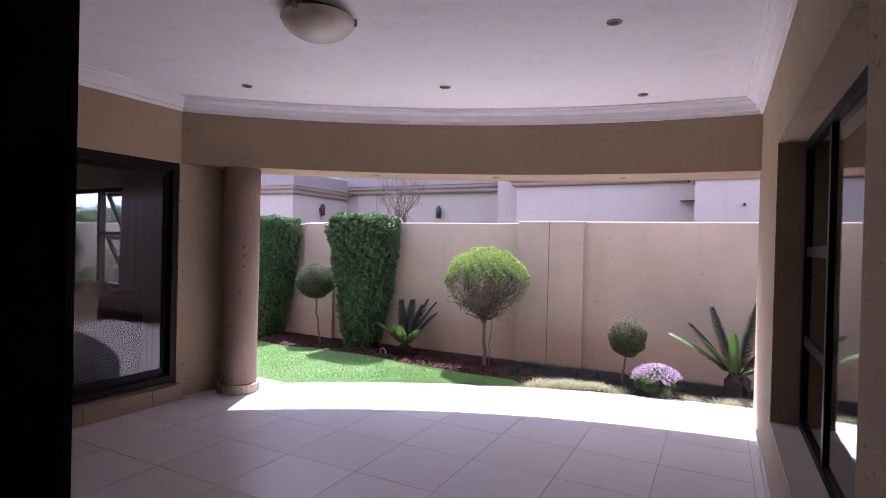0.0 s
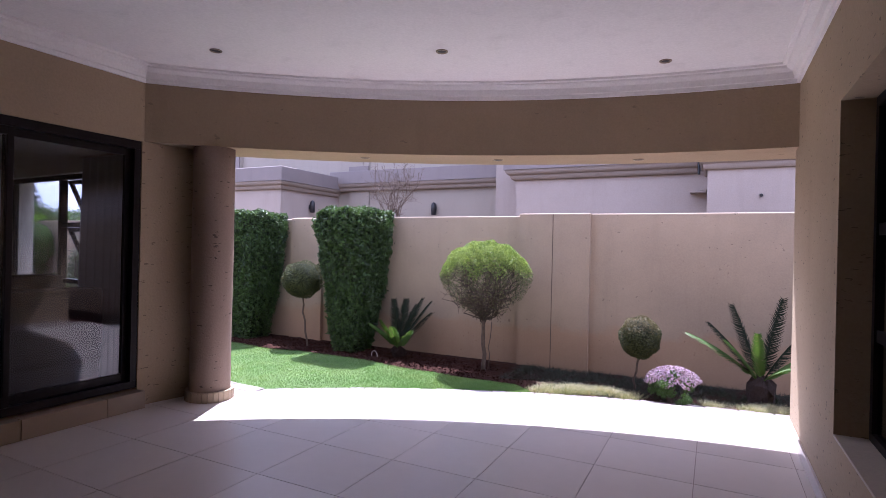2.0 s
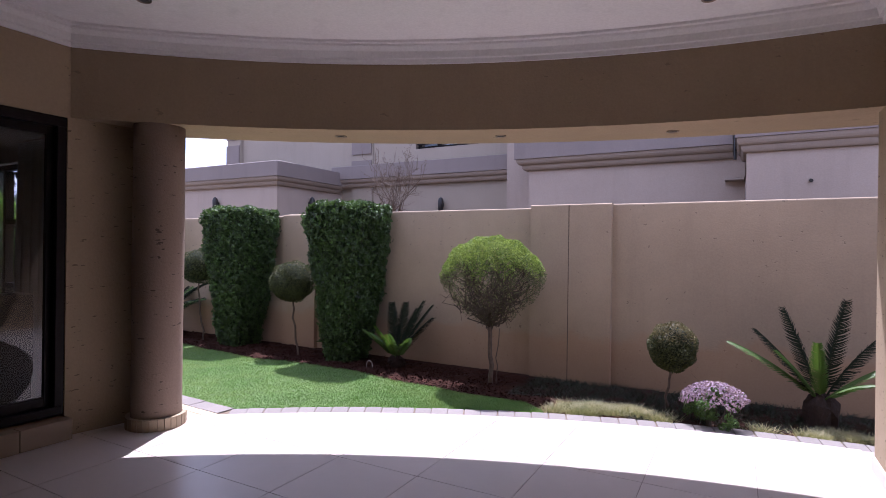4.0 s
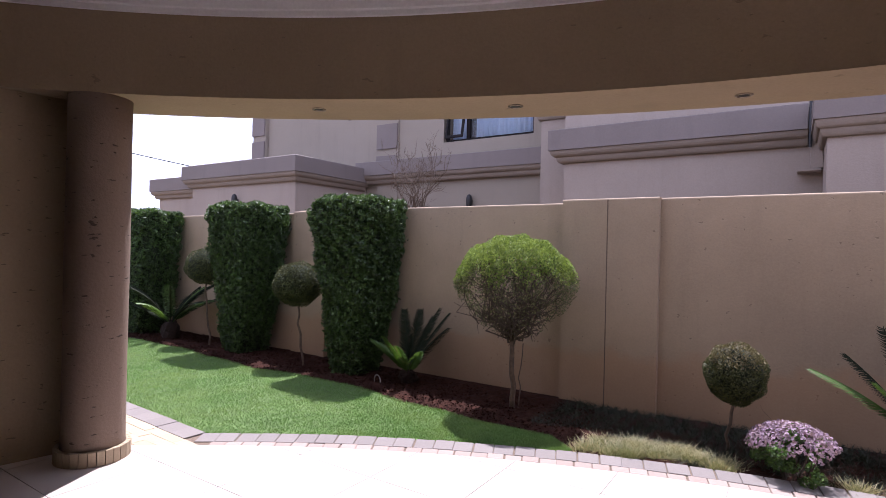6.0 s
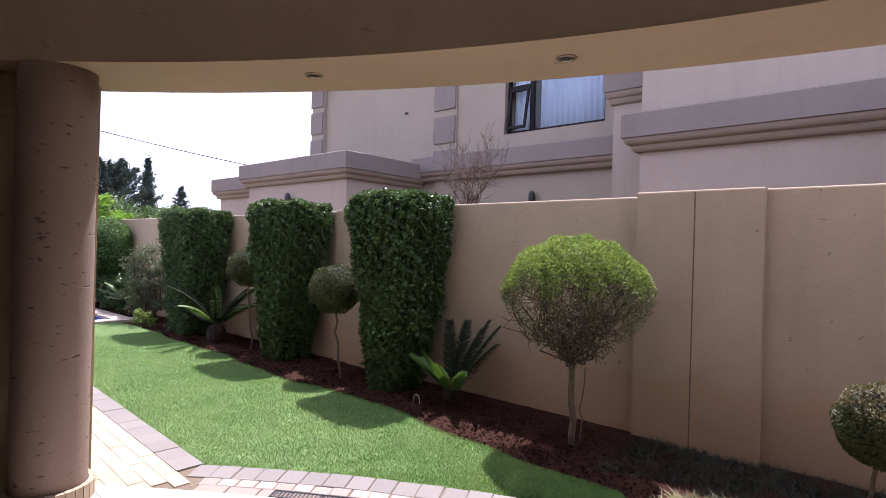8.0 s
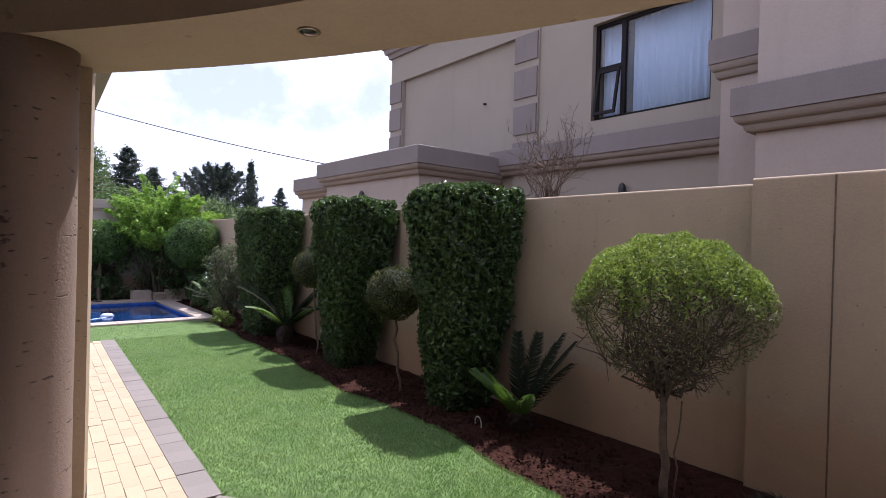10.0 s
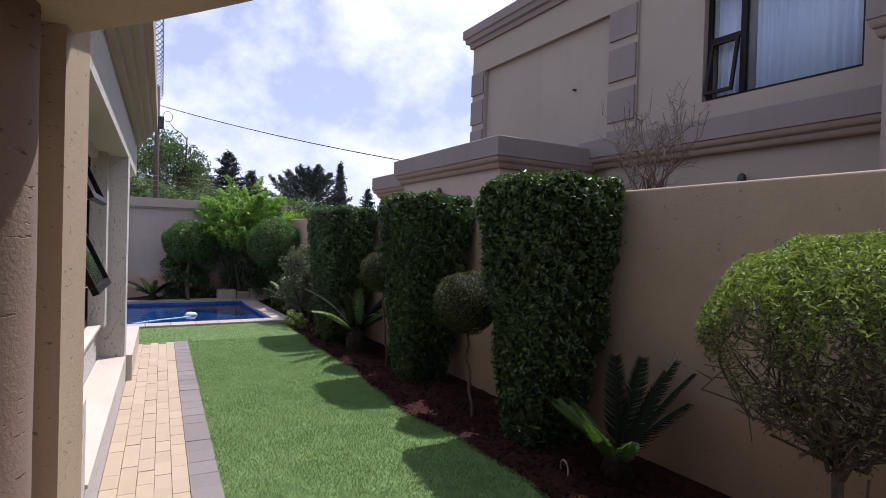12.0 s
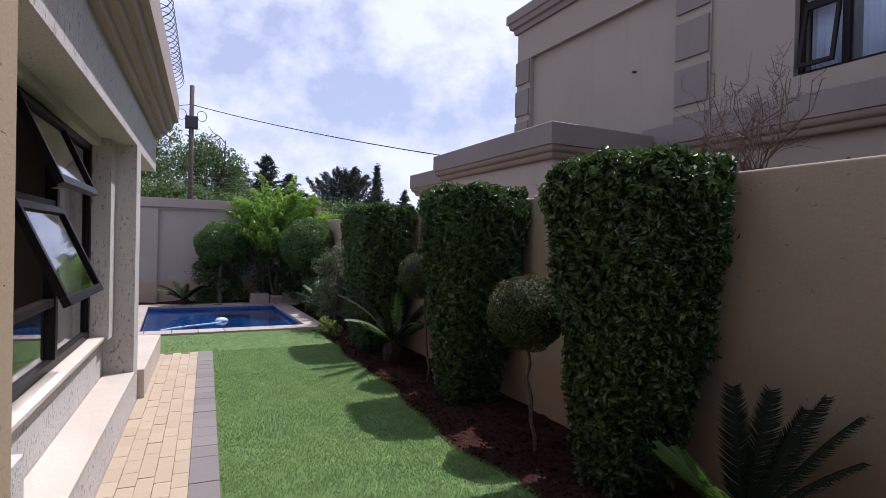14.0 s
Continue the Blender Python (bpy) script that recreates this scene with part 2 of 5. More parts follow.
bumped(n_, l_, b_, noise_of(n_, l_, 5.0, 3), 0.25, 0.03)
M_WATER = m_


# ---- building helpers ----
def mesh_of(bm, name):
    bmesh.ops.recalc_face_normals(bm, faces=bm.faces)
    me = bpy.data.meshes.new(name)
    bm.to_mesh(me)
    bm.free()
    return me


def part(name, bm, mat, parent=None, label="", smooth=False):
    """Links a bmesh (or a ready mesh) as one mesh object, under a thing or a part."""
    me = mesh_of(bm, name) if isinstance(bm, bmesh.types.BMesh) else bm
    if not me.materials:
        me.materials.append(mat)
    if smooth:
        for p in me.polygons:
            p.use_smooth = True
    ob = new(name, me)
    if parent:
        ob.parent = parent
    if label:
        ob["label"] = label
    return ob


def thing(name, at, label, category, group="", kind=""):
    ob = new(name)
    ob.empty_display_size = 0.1
    ob.matrix_world = at if isinstance(at, Matrix) else Matrix.Translation(at)
    return tagged(ob, label, category, group, kind)


def under(parent):
    """World to local of a thing that was just made."""
    return parent.matrix_basis.inverted()


def box(bm, x0, x1, y0, y1, z0, z1, bevel=0.0, m=None):
    vs = [bm.verts.new(p) for p in ((x0, y0, z0), (x1, y0, z0), (x1, y1, z0), (x0, y1, z0), (x0, y0, z1), (x1, y0, z1), (x1, y1, z1), (x0, y1, z1))]
    fs = [bm.faces.new([vs[i] for i in f]) for f in ((3, 2, 1, 0), (4, 5, 6, 7), (0, 1, 5, 4), (1, 2, 6, 5), (2, 3, 7, 6), (3, 0, 4, 7))]
    if bevel:
        es = list({e for f in fs for e in f.edges})
        r = bmesh.ops.bevel(bm, geom=es, offset=bevel, segments=2, profile=0.7, affect="EDGES")
        vs = list({v for f in r["faces"] for v in f.verts} | {v for v in vs if v.is_valid})
    if m is not None:
        bmesh.ops.transform(bm, matrix=m, verts=vs)
    return bm


def boxes(*specs, bevel=0.0, m=None):
    bm = bmesh.new()
    for s in specs:
        box(bm, *s, bevel=bevel, m=m)
    return bm


def prism(bm, pts, z0, z1):
    lo, hi = [bm.verts.new((x, y, z0)) for x, y in pts], [bm.verts.new((x, y, z1)) for x, y in pts]
    k = len(pts)
    bm.faces.new(lo[::-1])
    bm.faces.new(hi)
    for i in range(k):
        bm.faces.new((lo[i], lo[(i + 1) % k], hi[(i + 1) % k], hi[i]))
    return bm


def sweep(bm, path, profile, close=True):
    """A profile of (outward, z) drawn along a path of ((x, y), (nx, ny))."""
    rings = []
    for (x, y), (nx, ny) in path:
        rings.append([bm.verts.new((x + nx * o, y + ny * o, z)) for o, z in profile])
    k = len(profile)
    for a, b in zip(rings, rings[1:]):
        for i in range(k if close else k - 1):
            bm.faces.new((a[i], a[(i + 1) % k], b[(i + 1) % k], b[i]))
    if close:
        bm.faces.new(rings[0])
        bm.faces.new(rings[-1][::-1])
    return bm


def tube(bm, pts, radii, sides=6):
    rings, k = [], len(pts)
    for i, p in enumerate(pts):
        p = Vector(p)
        d = Vector(pts[min(i + 1, k - 1)]) - Vector(pts[max(i - 1, 0)])
        d = d.normalized() if d.length > 1e-6 else Vector((0, 0, 1))
        a = d.orthogonal().normalized()
        b = d.cross(a)
        r = radii[i] if isinstance(radii, (list, tuple)) else radii
        rings.append([bm.verts.new(p + (a * math.cos(t) + b * math.sin(t)) * r) for t in [2 * math.pi * j / sides for j in range(sides)]])
    for a, b in zip(rings, rings[1:]):
        for i in range(sides):
            bm.faces.new((a[i], a[(i + 1) % sides], b[(i + 1) % sides], b[i]))
    bm.faces.new(rings[0][::-1])
    bm.faces.new(rings[-1])
    return bm


def lathe(bm, profile, sides=32, at=(0, 0, 0)):
    rings = [[bm.verts.new((at[0] + r * math.cos(2 * math.pi * j / sides), at[1] + r * math.sin(2 * math.pi * j / sides), at[2] + z)) for j in range(sides)] for r, z in profile]
    for a, b in zip(rings, rings[1:]):
        for i in range(sides):
            bm.faces.new((a[i], a[(i + 1) % sides], b[(i + 1) % sides], b[i]))
    bm.faces.new(rings[0][::-1])
    bm.faces.new(rings[-1])
    return bm


RNG = np.random.default_rng(7)


def unit(v):
    return v / np.maximum(np.linalg.norm(v, axis=1, keepdims=True), 1e-9)


def leaves(name, pos, nrm, size, mat, jitter=0.7, slim=0.45, droop=0.0):
    """Many small leaf blades as one mesh: each a folded rhombus lying roughly across nrm."""
    k = len(pos)
    n = unit(nrm + RNG.normal(0, jitter, (k, 3)))
    a = unit(np.cross(n, RNG.normal(0, 1, (k, 3))))
    a[:, 2] -= droop
    a = unit(a)
    b = unit(np.cross(n, a))
    s = (size * RNG.uniform(0.65, 1.3, k))[:, None]
    v = np.empty((k, 4, 3))
    v[:, 0], v[:, 2] = pos - a * s * 0.5, pos + a * s * 0.5
    v[:, 1], v[:, 3] = pos + b * s * slim * 0.5 + n * s * 0.1, pos - b * s * slim * 0.5 + n * s * 0.1
    idx = np.arange(k * 4).reshape(k, 4)
    faces = np.concatenate([idx[:, [0, 1, 2]], idx[:, [0, 2, 3]]])
    me = bpy.data.meshes.new(name)
    me.from_pydata(v.reshape(-1, 3).tolist(), [], faces.tolist())
    me.materials.append(mat)
    return me


def blades(name, pos, height, width, mat, lean=0.5):
    """Grass blades: narrow triangles standing on pos."""
    k = len(pos)
    t = RNG.uniform(0, 2 * np.pi, k)
    side = np.stack([np.cos(t), np.sin(t), np.zeros(k)], 1) * (width * RNG.uniform(0.6, 1.3, k))[:, None] * 0.5
    h = height * RNG.uniform(0.5, 1.2, k)
    tip = pos + np.stack([RNG.normal(0, lean, k) * h, RNG.normal(0, lean, k) * h, h], 1)
    v = np.stack([pos - side, pos + side, tip], 1)
    me = bpy.data.meshes.new(name)
    me.from_pydata(v.reshape(-1, 3).tolist(), [], np.arange(k * 3).reshape(k, 3).tolist())
    me.materials.append(mat)
    return me


def clip_poly(poly, planes):
    """A convex polygon cut by half planes (px, py, nx, ny), keeping the side against n."""
    for px, py, nx, ny in planes:
        out = []
        for i, p in enumerate(poly):
            q = poly[(i + 1) % len(poly)]
            dp, dq = (p[0] - px) * nx + (p[1] - py) * ny, (q[0] - px) * nx + (q[1] - py) * ny
            if dp <= 0:
                out.append(p)
            if dp * dq < 0:
                f = dp / (dp - dq)
                out.append((p[0] + (q[0] - p[0]) * f, p[1] + (q[1] - p[1]) * f))
        poly = out
        if len(poly) < 3:
            return []
    return poly


def arc(c, r, x0, x1, n=40):
    """Points and outward normals on the north side of a circle, from x0 to x1."""
    a0, a1 = math.acos((x0 - c[0]) / r), math.acos((x1 - c[0]) / r)
    res = []
    for i in range(n + 1):
        a = a0 + (a1 - a0) * i / n
        res.append(((c[0] + r * math.cos(a), c[1] + r * math.sin(a)), (math.cos(a), math.sin(a))))
    return res
# ---- the plan ----
C_IN, R_IN = (0.35, -1.53), 7.07       # inner face of the curved beam
C_OUT, R_OUT = (0.62, -1.98), 8.12     # outer face of the curved beam
C_TILE, R_TILE = (1.14, -2.54), 8.69   # edge of the tiled floor
R_KERB = 9.46
SOFFIT, CORN, CEIL = 2.278, 2.78, 2.92
XR, XL = 0.35, -4.64                   # faces of the two side walls of the patio
GROUND, LAWN, PATH_Z, YW = -0.40, -0.195, -0.18, 8.03   # the paving lies one step below the patio
COL = (-4.34, 3.97)
HOUSE = Matrix(((-0.99875, 0.05, 0, -4.40), (0.05, 0.99875, 0, 4.25), (0, 0, 1, 0), (0, 0, 0, 1)))  # s along the house front, d out of it


def structure(name, bm, mat, label, category="structure", smooth=False):
    return tagged(part(name, bm, mat, None, "", smooth), label, category, "", "structure")


def hs(s, d):
    p = HOUSE @ Vector((s, d, 0))
    return (p.x, p.y)


# ground sheet with a hollow for the pool
bm = bmesh.new()
G = 400
ring_o = [(-G, -G), (G, -G), (G, G), (-G, G)]
ring_i = [(-16.32, 4.1), (-12.53, 4.1), (-12.53, 7.1), (-16.32, 7.1)]
vo, vi = [bm.verts.new((*p, GROUND)) for p in ring_o], [bm.verts.new((*p, GROUND)) for p in ring_i]
for i in range(4):
    bm.faces.new((vo[i], vo[(i + 1) % 4], vi[(i + 1) % 4], vi[i]))
structure("ground", bm, M_GROUND, "bare brown earth around the houses", "ground")

# patio floor: grout bed, tiles come last
bed = [p for p, _ in arc(C_TILE, R_TILE - 0.004, -4.9, 0.62, 36)]
bm = prism(bmesh.new(), bed + [(0.62, -0.12), (-4.9, -0.12)], -0.25, -0.004)
floor = structure("floor", bm, M_GROUT, "patio floor of large beige porcelain tiles", "floor")

# south wall of the patio with the doorway that the walk starts in
bm = boxes((-4.9, -0.34, -0.12, 0.06, 0.0, CEIL), (-0.34, 0.6, -0.12, 0.06, 2.12, CEIL), (XR, 0.6, -0.12, 0.06, 0.0, 2.12))
structure("wall_south", bm, M_WALL, "tan textured plaster wall with a doorway", "wall")
door = thing("door_1", (-0.34, -0.12, 0), "dark bronze door frame at the open doorway", "door", "", "structure")
part("door_frame", boxes((0, 0.08, 0.0, 0.274, 0.0, 2.12), bevel=0.006), M_FRAME, door)
part("head", boxes((0.08, 0.69, 0.02, 0.16, 2.06, 2.12), bevel=0.006), M_FRAME, door)
part("threshold", boxes((0.08, 0.69, 0.0, 0.18, 0.0, 0.02), bevel=0.004), M_FRAME, door)
# dark hall behind the start
bm = boxes((-2.2, 1.6, -3.4, -3.2, 0, 2.7), (-2.4, -2.2, -3.4, -0.12, 0, 2.7), (1.6, 1.8, -3.4, -0.12, 0, 2.7), (-2.4, 1.8, -3.4, -0.12, 2.7, 2.8), (-2.4, 1.8, -3.4, -0.12, -0.2, 0.0), (-2.2, -0.34, -0.22, -0.125, 0, 2.7), (0.355, 1.6, -0.22, -0.125, 0, 2.7))
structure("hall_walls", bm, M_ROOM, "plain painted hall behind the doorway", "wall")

# right-hand wall with its window opening
RW0, RW1, RZ0, RZ1 = 1.61, 3.97, 0.47, 2.24
bm = boxes((XR, 0.62, 0.06, RW0, 0, CEIL), (XR, 0.62, RW1, 5.72, 0, CEIL), (XR, 0.62, RW0, RW1, 0, RZ0), (XR, 0.62, RW0, RW1, RZ1, CEIL))
structure("wall_east", bm, M_WALL, "tan pitted plaster wall with a recessed window", "wall")
bm = boxes((XR - 0.015, XR, 0.06, 5.72, 0.0, 0.09), bevel=0.004)
structure("baseboard", bm, M_TILE, "beige tiled skirting along the patio wall", "baseboard")
bm = boxes((3.8, 3.95, -0.1, 5.6, 0, 2.8), (0.62, 3.95, -0.25, -0.1, 0, 2.8), (0.62, 3.95, 5.45, 5.6, 0, 2.8), (0.62, 3.95, -0.25, 5.6, 2.8, 2.9), (0.62, 3.95, -0.25, 5.6, -0.15, 0))
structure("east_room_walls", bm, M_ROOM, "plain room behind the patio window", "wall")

win = thing("window_1", (0.50, 0, 0), "dark bronze patio window with side casements", "window", "", "structure")
F = 0.055
part("window_frame", boxes((0, 0.05, RW0, RW1, RZ0, RZ0 + F), (0, 0.05, RW0, RW1, RZ1 - F, RZ1), (0, 0.05, RW0, RW0 + F, RZ0 + F, RZ1 - F), (0, 0.05, RW1 - F, RW1, RZ0 + F, RZ1 - F), bevel=0.004), M_FRAME, win)
part("mullion", boxes((0.005, 0.04, 3.135, 3.185, RZ0 + F, RZ1 - F), bevel=0.004), M_FRAME, win)
for z in (1.02, 1.56):
    part("transom", boxes((0.01, 0.045, 3.19, RW1 - F, z - 0.03, z + 0.03), bevel=0.004), M_FRAME, win)
part("pane", boxes((0.02, 0.028, RW0 + F, 3.13, RZ0 + F, RZ1 - F)), M_TINT, win).visible_shadow = False
for z0, z1 in ((RZ0 + F, 0.99), (1.05, 1.53), (1.59, RZ1 - F)):
    part("pane", boxes((0.02, 0.028, 3.19, RW1 - F, z0, z1)), M_TINT, win).visible_shadow = False
part("window_sill", boxes((-0.15, 0.0, RW0, RW1, RZ0 - 0.004, RZ0 + 0.012), bevel=0.003), M_SILL, win)

# left-hand wall with the sliding door
SY0, SY1, SZ0, SZ1 = 0.75, 3.47, 0.16, 2.275
bm = boxes((XL - 0.26, XL, 0.06, SY0, 0, CEIL), (XL - 0.26, XL, SY0, SY1, SZ1, CEIL), (XL - 0.26, XL, SY0, SY1, -0.02, SZ0 - 0.02))
structure("wall_west", bm, M_WALLS, "tan plaster wall around the sliding door", "wall")
bm = prism(bmesh.new(), [(XL - 0.26, SY1), (XL, SY1), (-4.50, 4.215), hs(0.5, 0), hs(0.5, -0.42), (XL - 0.26, 3.9)], 0, CEIL)
structure("pier", bm, M_WALL, "tan plaster pier at the corner of the house", "wall")
plinth = tagged(part("sliding_door_plinth", boxes((XL + 0.002, XL + 0.10, SY0, SY1, 0.001, SZ0 - 0.03)), M_GROUT), "low plinth of beige tiles below the sliding door", "plinth", "", "structure")
y = SY0
while y < SY1 - 0.05:
    y2 = min(y + 0.6, SY1)
    part("tile", boxes((XL + 0.02, XL + 0.115, y + 0.003, y2 - 0.003, 0.002, SZ0 - 0.012), bevel=0.003), M_PLINTH, plinth)
    y = y2
slider = thing("sliding_door", (XL - 0.06, 0, 0), "dark bronze sliding door with large glass panes, closed", "sliding door", "", "structure")
part("door_frame", boxes((-0.08, 0.05, SY0, SY1, SZ0, SZ0 + 0.06), (-0.08, 0.05, SY0, SY1, SZ1 - 0.07, SZ1), (-0.08, 0.05, SY0, SY0 + 0.06, SZ0 + 0.06, SZ1 - 0.07), (-0.08, 0.05, SY1 - 0.06, SY1, SZ0 + 0.06, SZ1 - 0.07), bevel=0.005), M_FRAME, slider)
for a, b, o in ((SY0 + 0.06, 1.645, -0.05), (1.605, 2.535, 0.0), (2.495, SY1 - 0.06, -0.045)):
    leaf = part("door_panel", boxes((o, o + 0.035, a, a + 0.04, SZ0 + 0.06, SZ1 - 0.07), (o, o + 0.035, b - 0.04, b, SZ0 + 0.06, SZ1 - 0.07), (o, o + 0.035, a + 0.04, b - 0.04, SZ0 + 0.06, SZ0 + 0.13), (o, o + 0.035, a + 0.04, b - 0.04, SZ1 - 0.13, SZ1 - 0.07), bevel=0.004), M_FRAME, slider)
    part("pane", boxes((o + 0.014, o + 0.02, a + 0.04, b - 0.04, SZ0 + 0.13, SZ1 - 0.13)), M_SMOKE, leaf).visible_shadow = False

# curved beam, ceiling, cornice, roof slab
inner, outer = arc(C_IN, R_IN, XL + 0.005, 0.62, 48), arc(C_OUT, R_OUT, -4.615, 0.75, 48)
bm = prism(bmesh.new(), [p for p, _ in inner] + [p for p, _ in outer][::-1], SOFFIT, CEIL + 0.02)
beam = structure("curved_beam", bm, M_WALLS, "curved tan plaster beam over the open side of the patio", "beam")
inset = [p for p, _ in arc(C_IN, R_IN - 0.002, XL + 0.01, 0.352, 48)]
bm = prism(bmesh.new(), inset + [(0.352, 0.05), (XL - 0.002, 0.05)], CEIL, CEIL + 0.06)
ceiling = structure("ceiling", bm, M_CEIL, "flat white painted patio ceiling", "ceiling")
bm = prism(bmesh.new(), [(p[0] + n[0] * 0.02, p[1] + n[1] * 0.02) for p, n in outer] + [(0.75, -3.5), (-4.95, -3.5), (-4.95, 4.1)], CEIL + 0.08, 3.35)
structure("roof_slab", bm, M_SUNWALL, "flat roof slab over the patio", "roof")
prof = [(0.0, CORN), (-0.02, CORN), (-0.025, CORN + 0.03), (-0.045, CORN + 0.035), (-0.06, CORN + 0.08), (-0.10, CORN + 0.105), (-0.105, CEIL - 0.02), (-0.13, CEIL - 0.016), (-0.135, CEIL), (0.0, CEIL)]
bm = sweep(bmesh.new(), arc(C_IN, R_IN - 0.001, XL + 0.01, XR - 0.002, 48), prof)
structure("cornice", bm, M_CORNICE, "white moulded cornice along the curved beam", "cornice")
bm = sweep(bmesh.new(), [((XR - 0.001, 0.07), (1, 0)), ((XR - 0.001, 5.53), (1, 0))], prof)
structure("cornice_east", bm, M_CORNICE, "white moulded cornice along the patio wall", "cornice")
bm = sweep(bmesh.new(), [((XL + 0.001, 0.07), (-1, 0)), ((XL + 0.001, 3.48), (-1, 0))], prof)
structure("cornice_west", bm, M_CORNICE, "white moulded cornice above the sliding door", "cornice")

# column on a ring of small bricks
column = thing("column", (*COL, 0), "round tan plaster column with drag marks, on a brick ring", "column", "", "structure")
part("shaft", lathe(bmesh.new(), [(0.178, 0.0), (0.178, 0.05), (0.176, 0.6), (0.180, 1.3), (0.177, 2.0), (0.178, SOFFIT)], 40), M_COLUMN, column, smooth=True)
bm = bmesh.new()
prism(bm, [(0.182 * math.cos(a), 0.182 * math.sin(a)) for a in (-0.105, 0.105)] + [(0.212 * math.cos(a), 0.212 * math.sin(a)) for a in (0.10, -0.10)], 0.001, 0.088)
brick_me = mesh_of(bm, "brick")
brick_me.materials.append(M_PAVER)
for i in range(28):
    o = part("brick", brick_me, M_PAVER, column)
    o.matrix_basis = pose(0, 0, 0, 0, 0, i * 360 / 28)


def downlight(x, y, z):
    t = thing("downlight", (x, y, z), "small round recessed downlight with a nickel rim, unlit", "downlight", "recessed downlights")
    part("rim", lathe(bmesh.new(), [(0.047, 0.0), (0.047, -0.004), (0.042, -0.008), (0.034, -0.006), (0.033, -0.001)], 24), M_STEEL, t, smooth=True)
    part("lamp", lathe(bmesh.new(), [(0.032, -0.001), (0.028, -0.004), (0.012, -0.006)], 20), M_BLACK, t, "dark unlit lamp face", True)
    return t


first = downlight(-3.74, 3.45, CEIL)
for x, y in ((-2.12, 4.16), (-0.60, 5.03), (-0.56, 3.35), (-3.2, 1.3), (-0.9, 1.3)):
    copy_thing(first, Matrix.Translation((x, y, CEIL)))
for x, y in ((-3.27, 4.82), (-2.10, 5.36), (-0.87, 5.75)):
    copy_thing(first, Matrix.Translation((x, y, SOFFIT)))

dome = thing("ceiling_light", (-2.14, 2.52, CEIL), "frosted opal glass dome ceiling light with bronze base", "ceiling light")
part("base", lathe(bmesh.new(), [(0.16, 0.0), (0.17, -0.012), (0.165, -0.03), (0.13, -0.034)], 36), M_FRAME, dome, "dark bronze base", True)
part("shade", lathe(bmesh.new(), [(0.215, -0.032), (0.222, -0.045), (0.205, -0.075), (0.165, -0.115), (0.11, -0.143), (0.05, -0.158), (0.004, -0.161)], 40), M_OPAL, dome, "milky opal glass bowl", True)
for a in (0.6, 2.7, 4.8):
    part("clip", boxes((0.205, 0.232, -0.012, 0.012, -0.062, -0.022), bevel=0.004, m=pose(0, 0, 0, 0, 0, math.degrees(a))), M_STEEL, dome)

# ---- house front beside the lawn ----
S0, S1, HEAD, LEDGE = 0.50, 3.90, 2.22, 0.13


def house_box(*specs, bevel=0.0):
    return boxes(*specs, bevel=bevel, m=HOUSE)


bm = house_box((S0, S1, -0.24, 0.0, HEAD, 3.2), (S1, S1 + 0.32, -0.42, 0.0, -0.3, 3.2), (S1 + 0.32, 5.85, -0.24, 0.0, 2.2, 3.2), (S0, S1, -0.42, 0.0, -0.3, LEDGE), (S0, S1, -0.42, -0.24, LEDGE, 0.50), (S0 + 0.001, S0 + 0.15, -0.24, -0.001, LEDGE, 0.60))
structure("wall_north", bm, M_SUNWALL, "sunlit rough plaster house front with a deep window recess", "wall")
WS1 = 3.62
bm = house_box((S0, S0 + 0.18, -0.42, -0.20, 0.50, HEAD), (WS1, S1, -0.42, -0.16, 0.50, HEAD), (S0 + 0.18, WS1, -0.42, -0.24, 2.15, HEAD))
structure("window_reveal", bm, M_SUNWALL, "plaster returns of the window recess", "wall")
bm = house_box((S0 + 0.18, WS1, -0.30, -0.19, 0.50, 0.53), bevel=0.006)
structure("window_sill", bm, M_SILL, "pale plaster window sill", "sill")
bm = house_box((S0 + 0.16, S1 - 0.005, -0.235, 0.012, LEDGE, LEDGE + 0.022), bevel=0.006)
structure("ledge", bm, M_SILL, "pale plaster ledge below the window", "ledge")
bm = house_box((S1 + 0.33, 6.3, -2.5, 0.06, -0.3, 0.10), bevel=0.01)
structure("porch_step", bm, M_SILL, "pale plaster step of the porch", "step")
cp = [(0.0, 2.62), (0.05, 2.62), (0.06, 2.68), (0.11, 2.69), (0.12, 2.75), (0.17, 2.76), (0.19, 2.84), (0.24, 2.85), (0.24, 3.14), (0.0, 3.14)]
bm = sweep(bmesh.new(), [(hs(0.2, 0.001), (HOUSE[0][1], HOUSE[1][1])), (hs(5.95, 0.001), (HOUSE[0][1], HOUSE[1][1]))], cp)
structure("house_cornice", bm, M_HCORN, "stepped plaster cornice along the roof edge", "cornice")
bm = house_box((S1 + 0.32, 5.85, -2.6, -2.4, -0.2, 3.0), (5.85, 6.05, -2.6, -1.2, -0.2, 3.0), (S1 + 0.32, 6.05, -2.6, -0.24, 2.95, 3.15))
structure("porch_walls", bm, M_ROOM, "shaded porch beyond the window", "wall")
bm = house_box((S0, 4.2, -5.2, -0.42, 2.75, 2.9), (4.05, 4.22, -5.2, -0.42, -0.1, 2.75), (-0.1, 4.22, -5.3, -5.15, -0.1, 2.75), (0.42, 4.2, -5.2, -0.425, -0.15, -0.01))
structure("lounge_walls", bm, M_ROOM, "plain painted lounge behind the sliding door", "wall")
bm = house_box((S0 + 0.0, 5.9, -5.2, -0.02, 3.16, 3.3))
structure("house_roof", bm, M_SUNWALL, "flat roof of the house", "roof")

